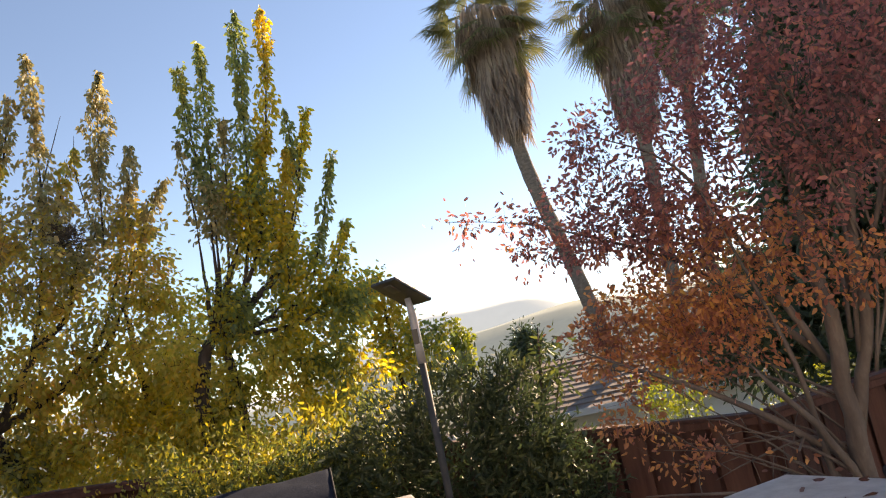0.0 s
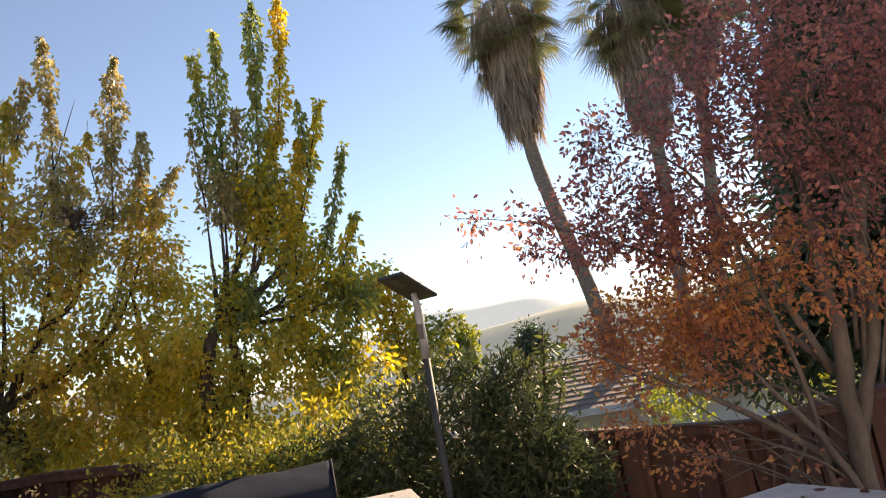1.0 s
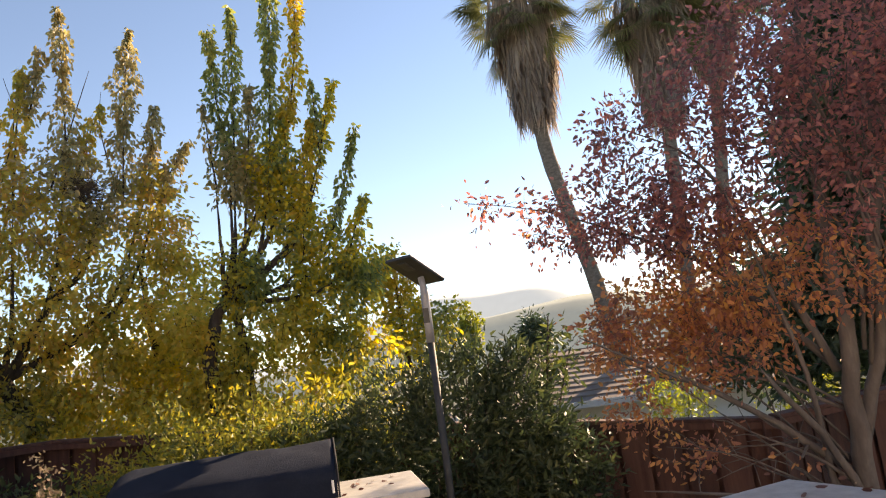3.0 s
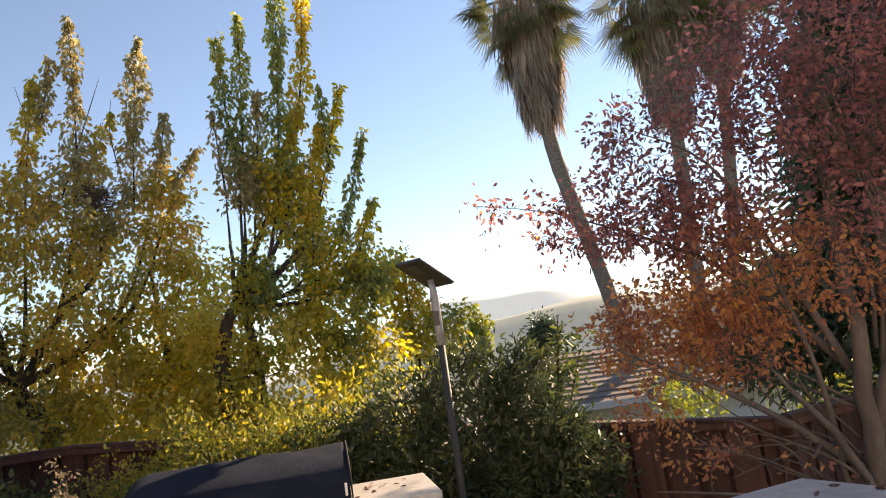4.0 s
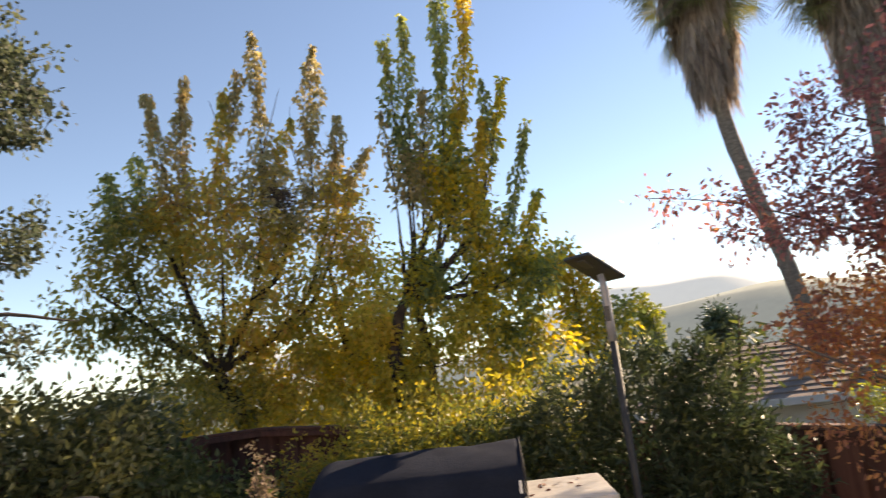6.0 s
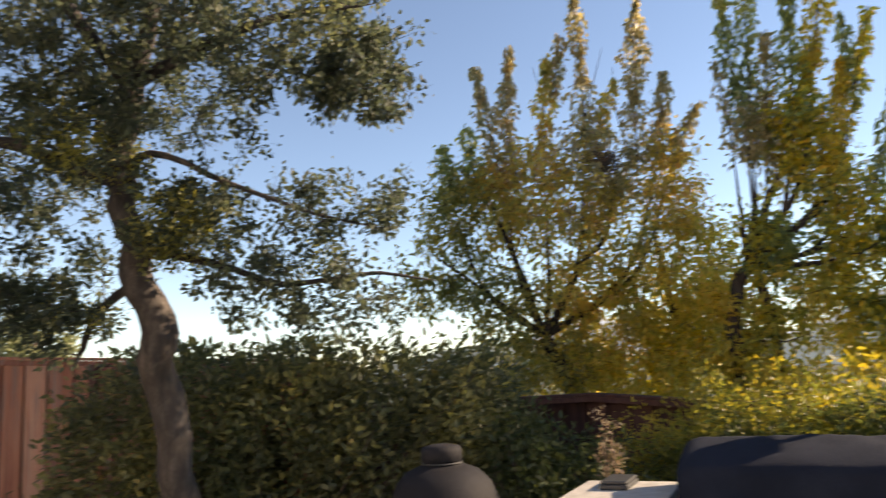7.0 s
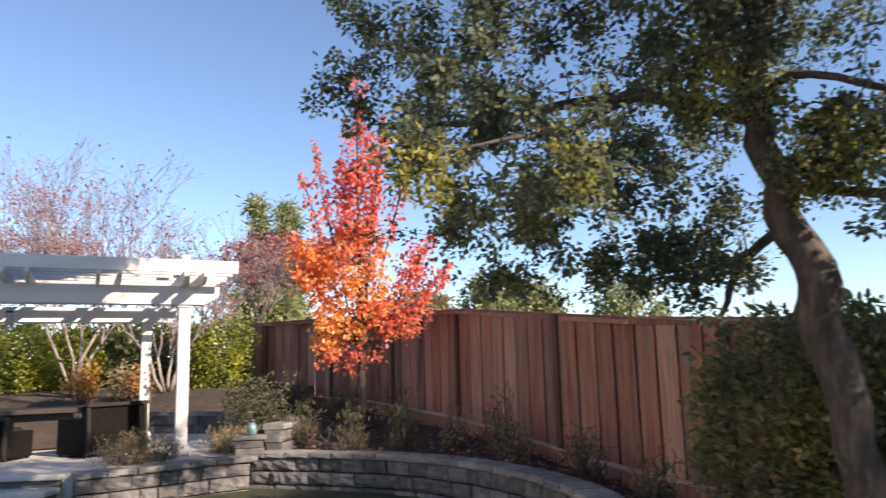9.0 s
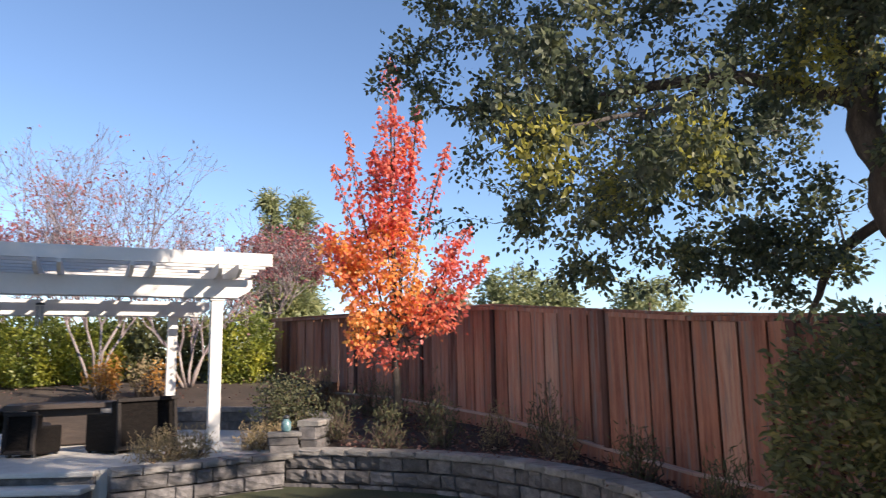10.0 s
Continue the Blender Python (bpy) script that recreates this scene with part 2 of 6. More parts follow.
M["leaf_flame"] = leafy("leaf_flame", [(0.0, (0.68, 0.46, 0.12)), (0.35, (0.66, 0.35, 0.11)), (0.7, (0.6, 0.22, 0.11)), (1.0, (0.5, 0.14, 0.12))], 1.0, 0.5, 0.5)
M["leaf_plum"] = leafy("leaf_plum", [(0.0, (0.34, 0.07, 0.065)), (0.5, (0.26, 0.1, 0.1)), (1.0, (0.34, 0.24, 0.24))], 0.3, 0.5, 0.3)
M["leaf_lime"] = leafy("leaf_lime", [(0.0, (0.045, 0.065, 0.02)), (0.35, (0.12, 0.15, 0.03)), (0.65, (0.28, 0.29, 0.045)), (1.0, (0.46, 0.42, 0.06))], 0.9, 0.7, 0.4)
M["leaf_copper"] = leafy("leaf_copper", [(0.0, (0.2, 0.12, 0.05)), (0.5, (0.4, 0.2, 0.05)), (1.0, (0.5, 0.3, 0.06))], 1.0, 0.5, 0.4)
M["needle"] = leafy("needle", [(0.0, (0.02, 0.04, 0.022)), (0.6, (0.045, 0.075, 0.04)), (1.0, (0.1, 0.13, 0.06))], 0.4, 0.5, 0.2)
M["palm_leaf"] = leafy("palm_leaf", [(0.0, (0.07, 0.085, 0.035)), (0.6, (0.13, 0.14, 0.055)), (1.0, (0.26, 0.23, 0.11))], 0.5, 0.5, 0.3)
# paler copy of the needles, with distance haze put into the colour
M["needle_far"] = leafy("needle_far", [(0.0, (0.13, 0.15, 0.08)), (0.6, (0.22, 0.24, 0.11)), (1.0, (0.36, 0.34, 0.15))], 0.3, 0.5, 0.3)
M["palm_dry"] = leafy("palm_dry", [(0.0, (0.13, 0.1, 0.085)), (0.5, (0.28, 0.225, 0.19)), (1.0, (0.46, 0.38, 0.31))], 0.9, 0.35, 0.3, 0.8)
M["dry_plant"] = leafy("dry_plant", [(0.0, (0.11, 0.1, 0.045)), (0.5, (0.23, 0.18, 0.1)), (1.0, (0.4, 0.3, 0.19))], 2.0, 0.4, 0.3, 0.8)
M["sage"] = leafy("sage", [(0.0, (0.045, 0.055, 0.028)), (0.6, (0.085, 0.09, 0.045)), (1.0, (0.19, 0.15, 0.08))], 2.0, 0.4, 0.3, 0.75)


# ---- builders ----
def thing(name, at, label, category, group="", kind="", turn=0.0):
    ob = new(name)
    ob.matrix_basis = pose(*at, 0, 0, turn)
    ob.empty_display_size = 0.2
    return tagged(ob, label, category, group, kind)


def part(name, bm, material, parent, label="", smooth=False):
    """Links a bmesh, a mesh or (verts, faces) as one mesh object under a thing or a part."""
    if isinstance(bm, bpy.types.Mesh):
        me = bm
    else:
        me = bpy.data.meshes.new(name)
        if isinstance(bm, tuple):
            me.from_pydata(*((bm[0], [], bm[1]) if len(bm) == 2 else bm))
        else:
            bm.to_mesh(me)
            bm.free()
    if not me.materials:
        me.materials.append(material)
    if smooth:
        me.shade_smooth()
    ob = new(name, me)
    ob.parent = parent
    return tagged(ob, label)


def box(bm, size, m=None, bevel=0.0):
    """A box of that size, its middle at m's place; bevelled."""
    made = bmesh.ops.create_cube(bm, size=1.0, matrix=(m or Matrix()) @ Matrix.Diagonal((*size, 1)))
    if bevel:
        es = list({ed for v in made["verts"] for ed in v.link_edges})
        bmesh.ops.bevel(bm, geom=es, offset=bevel, segments=2, affect="EDGES", profile=0.5)
    return bm


def a_box(size, m=None, bevel=0.0):
    return box(bmesh.new(), size, m, bevel)


class Tubes:
    """Tapered tubes along polylines, gathered into one mesh."""

    def __init__(self):
        self.v, self.f = [], []

    def add(self, pts, radii, sides=6, rough=0.0):
        pts = [Vector(p) for p in pts]
        base = len(self.v)
        side = None
        for i, p in enumerate(pts):
            d = (pts[min(i + 1, len(pts) - 1)] - pts[max(i - 1, 0)])
            d = d.normalized() if d.length > 1e-9 else Vector((0, 0, 1))
            if side is None:
                side = d.orthogonal().normalized()
            side = (side - d * side.dot(d))
            side = side.normalized() if side.length > 1e-6 else d.orthogonal().normalized()
            up = d.cross(side)
            for k in range(sides):
                w = 2 * math.pi * k / sides
                r = radii[i] * (1 + rough * (random.random() - 0.5))
                self.v.append(tuple(p + (side * math.cos(w) + up * math.sin(w)) * r))
        for i in range(len(pts) - 1):
            for k in range(sides):
                a0, b0 = base + i * sides + k, base + i * sides + (k + 1) % sides
                self.f.append((a0, b0, b0 + sides, a0 + sides))
        self.f.append(tuple(base + k for k in reversed(range(sides))))
        self.f.append(tuple(base + (len(pts) - 1) * sides + k for k in range(sides)))

    def data(self):
        return self.v, self.f


def curve_pts(pts, n):
    """n points along a smooth curve through pts."""
    P = [Vector(p) for p in pts]
    P = [P[0] * 2 - P[1]] + P + [P[-1] * 2 - P[-2]]
    out = []
    segs = len(P) - 3
    for j in range(n):
        u = j / (n - 1) * segs
        i = min(int(u), segs - 1)
        t = u - i
        p0, p1, p2, p3 = P[i:i + 4]
        out.append(0.5 * ((2 * p1) + (p2 - p0) * t + (2 * p0 - 5 * p1 + 4 * p2 - p3) * t * t + (3 * p1 - p0 - 3 * p2 + p3) * t ** 3))
    return out


def leaves(P, D, length, width, rng, fold=0.25, vary=0.35, shape=(0.3, 0.72)):
    """Leaves at the places P, growing towards D: six corners each, folded along the midrib. Returns a mesh."""
    n = len(P)
    D = D / (np.linalg.norm(D, axis=1, keepdims=True) + 1e-9)
    S = np.cross(D, rng.normal(size=(n, 3)))
    S /= np.linalg.norm(S, axis=1, keepdims=True) + 1e-9
    N = np.cross(S, D)
    L = (length * (1 + vary * rng.uniform(-1, 1, n)))[:, None]
    W = L * (width / length) / 2
    curl = N * L * rng.uniform(-0.15, 0.25, n)[:, None]
    q0 = P
    a, b = shape
    up = N * W * fold
    r1, l1 = P + D * L * a + S * W + up, P + D * L * a - S * W + up
    r2, l2 = P + D * L * b + S * W * 0.75 + up - curl * 0.5, P + D * L * b - S * W * 0.75 + up - curl * 0.5
    q3 = P + D * L - curl
    V = np.stack([q0, r1, r2, q3, l2, l1], 1).reshape(-1, 3)
    i = np.arange(n)[:, None] * 6
    F = np.concatenate([i + np.array([[0, 1, 2, 3]]), i + np.array([[0, 3, 4, 5]])], 1).reshape(-1, 4)
    me = bpy.data.meshes.new("leaves")
    me.vertices.add(len(V))
    me.vertices.foreach_set("co", V.astype(np.float32).ravel())
    me.loops.add(F.size)
    me.loops.foreach_set("vertex_index", F.astype(np.int32).ravel())
    me.polygons.add(len(F))
    me.polygons.foreach_set("loop_start", np.arange(0, F.size, 4, dtype=np.int32))
    me.update()
    return me


def in_blobs(blobs, n, rng, hollow=0.0, which=False):
    """n points in ellipsoids ((centre), (radii), weight); hollow pushes them to the skin; which: also the ellipsoid of each."""
    w = np.array([b[2] for b in blobs], float)
    pick = rng.choice(len(blobs), n, p=w / w.sum())
    d = rng.normal(size=(n, 3))
    d /= np.linalg.norm(d, axis=1, keepdims=True)
    r = rng.uniform(hollow ** 3, 1, n) ** (1 / 3)
    C, R = np.array([b[0] for b in blobs], float)[pick], np.array([b[1] for b in blobs], float)[pick]
    at = C + d * r[:, None] * R
    return (at, pick) if which else at


def tree(name, at, limbs, blobs, clumps, per, leaf, spread, bark, foliage, label, category="tree", seed=1, droop=0.4, spires=(), twig=0.012, group="", hollow=0.3, bare=0, boughs=0, bough=0.3, gather=0.7):
    """limbs: polylines of (x, y, z, radius) in the world; blobs: crown bodies; clumps: number of twigs, each with per leaves within spread;
    spires: (top, foot, radius, leaves) upright plumes; bare: leafless twigs."""
    rng = np.random.default_rng(seed)
    random.seed(seed)
    base = Vector(at)
    root = thing(name, at, label, category, group)
    twigs = Tubes()
    nodes = []
    for first, lb in enumerate(limbs):
        n = max(6, 3 * len(lb))
        c = curve_pts([Vector(p[:3]) - base for p in lb], n)
        rad = np.interp(np.linspace(0, len(lb) - 1, n), range(len(lb)), [p[3] for p in lb])
        for k in range(1, n - 1):
            c[k] = c[k] + Vector(rng.normal(size=3) * rad[k] * 0.25)
        if first:
            rad[-1] = min(rad[-1], 0.003)
        tub = Tubes()
        tub.add(c, rad, 10 if rad[0] > 0.06 else 7, 0.12)
        part("limb" if first else "trunk", tub.data(), M[bark], root, smooth=True)
        nodes += [(p, r) for p, r in zip(c, rad)]
    NP = np.array([p[:] for p, _ in nodes])
    NR = np.array([r for _, r in nodes])
    own_leaf = {}
    b = np.array(at)

    def grow(centre, count, size, kind_of):
        """a twig from the nearest limb below to a clump's middle, with a spray of leaves along its end"""
        nonlocal NP, NR
        d = centre - NP
        cost = np.linalg.norm(d, axis=1) + np.where(d[:, 2] < 0, -d[:, 2] * 0.8, 0)
        j = int(np.argmin(cost))
        p0 = Vector(NP[j])
        p1 = Vector(centre)
        mid = (p0 + p1) / 2 + Vector(rng.normal(size=3)) * 0.08 * (p1 - p0).length - Vector((0, 0, 0.06 * (p1 - p0).length))
        way = (p1 - mid).normalized()
        end = p1 + way * size * 0.6
        r0 = max(min(NR[j] * 0.6, twig * (1 + (p1 - p0).length)), twig * 0.35)
        twigs.add([p0, mid, p1, end], [r0, r0 * 0.75, r0 * 0.5, r0 * 0.15], 4)
        NP = np.concatenate([NP, [mid[:], p1[:]]])
        NR = np.concatenate([NR, [r0 * 0.9, r0 * 0.7]])
        if count:
            ax = np.array(way)
            off = np.clip(rng.normal(size=(count, 3)), -1.6, 1.6) * size * 0.34
            q = centre + ax * (rng.uniform(-1.0, 0.75, count) * size)[:, None] + off
            dest = own_leaf.setdefault(kind_of, ([], []))
            dest[0].append(q)
            dest[1].append(off * 1.6 / size + ax * 0.45 + rng.normal(size=(count, 3)) * 0.45 - np.array([0, 0, droop]))

    if clumps:
        cs, of = in_blobs(blobs, clumps, rng, hollow, which=True)
        if boughs:      # most twigs gather on boughs, with gaps between them
            hubs = in_blobs(blobs, boughs, rng, hollow)
            near_hub = hubs[[int(np.argmin(((hubs - c) ** 2).sum(1))) for c in cs]]
            off = cs - near_hub
            dist = np.linalg.norm(off, axis=1, keepdims=True) + 1e-9
            cs = np.where(rng.uniform(size=(clumps, 1)) < gather, near_hub + off / dist * np.minimum(dist, bough * dist / (dist + bough * 0.6)), cs)
        near = np.array([np.min(np.linalg.norm(c - b - NP, axis=1)) for c in cs])
        for i in np.argsort(near):
            grow(cs[i] - b, max(1, int(per * rng.uniform(0.5, 1.5))), spread * rng.uniform(0.7, 1.3), blobs[of[i]][3] if len(blobs[of[i]]) > 3 else foliage)
    if bare:
        for c in in_blobs(blobs, bare, rng, 0.5):
            grow(c - b, 0, spread, foliage)
    crown_kinds = list(own_leaf.items())
    own_leaf = {}
    for top, foot, r, n, *kind_of in spires:
        t, f = np.array(top) - b, np.array(foot) - b
        sway = rng.normal(size=3) * np.array([0.12, 0.12, 0.04]) * np.linalg.norm(t - f) * 0.16
        c = curve_pts([Vector(f), Vector((f + t) / 2 + sway), Vector(t)], 9)
        twigs.add(c, np.linspace(0.016, 0.004, 9), 5)
        knots = max(6, int(np.linalg.norm(t - f) / 0.09))      # leaves sit in whorls up the stem
        u = np.clip((rng.integers(0, knots, n) + rng.normal(size=n) * 0.28 + 0.5) / knots, 0, 1) ** 0.95
        lean = rng.uniform(0, 6.28, 2)
        wid = r * (1 - 0.5 * u) * (0.72 + 0.3 * np.sin(u * 13 + lean[0]) + 0.22 * np.sin(u * 37 + lean[1])) * np.sqrt(np.clip((1.04 - u) / 0.12, 0, 1))
        ang = rng.uniform(0, 2 * np.pi, n)
        rr = wid * np.sqrt(rng.uniform(0.05, 1, n))
        off = np.stack([np.cos(ang) * rr, np.sin(ang) * rr, rng.normal(size=n) * 0.03], 1)
        C = np.array([p[:] for p in c])
        stem = np.stack([np.interp(u * 8, range(9), C[:, k]) for k in range(3)], 1)
        dest = own_leaf.setdefault(kind_of[0] if kind_of else foliage, ([], []))
        dest[0].append(stem + off)
        dest[1].append(off * 0.8 / (r + 1e-6) + rng.normal(size=(n, 3)) * 0.35 + np.array([0, 0, -droop]))
    if twigs.v:
        tagged(part("twig_work", twigs.data(), M[bark], root), kind="stuff")
    for key, (P, D) in crown_kinds:
        tagged(part("crown", leaves(np.concatenate(P), np.concatenate(D), leaf[0], leaf[1], rng), M[key], root), kind="stuff")
    for key, (P, D) in own_leaf.items():
        tagged(part("plume_foliage", leaves(np.concatenate(P), np.concatenate(D), leaf[0], leaf[1], rng), M[key], root), kind="stuff")
    return root


def shrub(name, at, blobs, n, leaf, foliage, label, category="shrub", seed=1, stems=14, hollow=0.55, up=0.3, bumps=0.12, group="", bark="bark_brown", flat=0.0, bunch=14, loose=1.1):
    """A bush: stems from the ground to its skin, and leaves in its outer shell."""
    rng = np.random.default_rng(seed)
    b = np.array(at, float)
    root = thing(name, at, label, category, group)
    tub = Tubes()
    for c in in_blobs(blobs, stems, rng, 0.7):
        c = c - b
        f = np.array([c[0] * 0.35, c[1] * 0.35, 0.0]) + rng.normal(size=3) * np.array([0.05, 0.05, 0])
        mid = (f + c) / 2 + rng.normal(size=3) * 0.08
        tub.add([f, mid, c], [0.016, 0.011, 0.004], 4)
    tagged(part("branch_work", tub.data(), M[bark], root), kind="stuff")
    P = in_blobs(blobs, n, rng, hollow) - b
    # twigs gather leaves into bunches
    k = max(20, n // bunch)
    C = in_blobs(blobs, k, rng, hollow + 0.15) - b
    C = C * (1 + bumps * rng.normal(size=(k, 1)) * np.array([1, 1, 0.6]))
    own = rng.integers(0, k, n)
    P = np.where(rng.uniform(size=(n, 1)) < 0.85, C[own] + np.clip(rng.normal(size=(n, 3)), -1.6, 1.6) * leaf[0] * loose, P)
    P[:, 2] = np.where(P[:, 2] < 0.02, -P[:, 2] * 0.3 + 0.02, P[:, 2])
    if flat:        # clipped top
        P[:, 2] = np.where(P[:, 2] > flat, flat - (P[:, 2] - flat) * 0.8, P[:, 2])
    D = rng.normal(size=(n, 3)) + (P - P.mean(0)) * 0.6 + np.array([0, 0, up])
    tagged(part("foliage", leaves(P, D, leaf[0], leaf[1], rng), M[foliage], root), kind="stuff")
    return root


# ---- ground ----
def smooth_step(lo, hi, v):
    u = min(1, max(0, (v - lo) / (hi - lo)))
    return u * u * (3 - 2 * u)


def ground_height(x, y):
    z = -0.1
    z -= 1.1 * smooth_step(5.2, 7.6, y + 0.15 * x + (0.8 if x < -6 else 0))      # falls away to the back fence
    z -= 1.6 * smooth_step(9, 20, y)
    r = math.hypot(x, y)
    z += 0.05 * noise.noise(Vector((x * 0.3, y * 0.3, 0)))
    return z - 4.0 * smooth_step(40, 160, r) * (1 if y > 0 else 0.3)


def spaced(lo, hi, near_lo, near_hi, fine_n, coarse_n):
    a0 = near_lo - (near_lo - lo) * (np.linspace(1, 0, coarse_n, endpoint=False) ** 3)
    b0 = near_hi + (hi - near_hi) * (np.linspace(0, 1, coarse_n + 1)[1:] ** 3)
    return np.concatenate([a0, np.linspace(near_lo, near_hi, fine_n), b0])


xs = spaced(-2500, 2500, -16, 8, 100, 16)
ys = spaced(-2500, 2500, -14, 26, 120, 16)
gv = [(x, y, ground_height(x, y)) for y in ys for x in xs]
nx = len(xs)
gf = [(j * nx + i, j * nx + i + 1, (j + 1) * nx + i + 1, (j + 1) * nx + i) for j in range(len(ys) - 1) for i in range(nx - 1)]
g = part("ground", (gv, gf), M["lawn"], None, smooth=True)
tagged(g, "short lawn and bare earth around the patio", "ground", kind="structure")


# hills far off
def hill(name, y0, bumps, depth, mat, label):
    v, f = [], []
    cols = np.linspace(-900, 700, 161)
    for j, k in enumerate((0.0, 0.35, 0.7, 1.0, 1.4, 2.0)):
        for x in cols:
            top = sum(h * math.exp(-((x - c) / w) ** 2) for c, h, w in bumps)
            top *= 1 + 0.06 * noise.noise(Vector((x * 0.02, j * 3.1, y0 * 0.1)))
            v.append((x, y0 + depth * k, -8 + (top + 8) * math.sin(min(k, 2.0) * math.pi / 2) if k <= 1 else -8 + (top + 8) * (2.0 - k)))
    n = len(cols)
    for j in range(5):
        for i in range(n - 1):
            f.append((j * n + i, j * n + i + 1, (j + 1) * n + i + 1, (j + 1) * n + i))
    return tagged(part(name, (v, f), mat, None, smooth=True), label, "hill", kind="structure")


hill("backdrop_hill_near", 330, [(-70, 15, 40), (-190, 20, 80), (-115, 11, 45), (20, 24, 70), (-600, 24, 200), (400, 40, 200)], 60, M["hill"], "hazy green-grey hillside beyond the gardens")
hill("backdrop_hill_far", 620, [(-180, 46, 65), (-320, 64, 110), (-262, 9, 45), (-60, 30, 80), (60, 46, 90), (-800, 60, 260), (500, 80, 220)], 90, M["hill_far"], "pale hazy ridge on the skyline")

# ---- planting bed and terrace behind the curved wall ----
WALL = [(-5.9, 0.05), (-7.2, -0.05), (-8.4, -0.3), (-9.25, -0.66), (-10.05, -1.2), (-10.8, -1.95), (-11.35, -2.85), (-11.58, -3.7), (-11.7, -4.5), (-11.72, -5.3)]
FENCE = [(-8.0, 3.3, 0.0), (-9.2, 1.75, 0.1), (-10.3, 0.65, 0.22), (-12.0, -1.0, 0.5), (-13.9, -2.65, 0.72), (-17.2, -5.7, 0.9), (-19.6, -9.4, 1.0)]


def bed():
    """earth between the wall and the fence and beyond, as strips"""
    a = curve_pts([(x, y, 0.36) for x, y in WALL], 60)
    b0 = curve_pts([(x, y, z - 0.2) for x, y, z in FENCE], 60)
    v, f = [], []
    rows = 9
    for i in range(60):
        for j in range(rows):
            u = j / (rows - 1) * 1.35
            p = a[i].lerp(b0[i], u)
            wob = 0.05 * noise.noise(Vector((p.x * 1.5, p.y * 1.5, 3))) * (0 if j == 0 else 1)
            v.append((p.x, p.y, p.z + wob))
    for i in range(59):
        for j in range(rows - 1):
            f.append((i * rows + j, (i + 1) * rows + j, (i + 1) * rows + j + 1, i * rows + j + 1))
    return v, f


tagged(part("planting_bed", bed(), M["soil"], None, smooth=True), "dark mulched planting bed behind the curved wall", "bed", kind="structure")

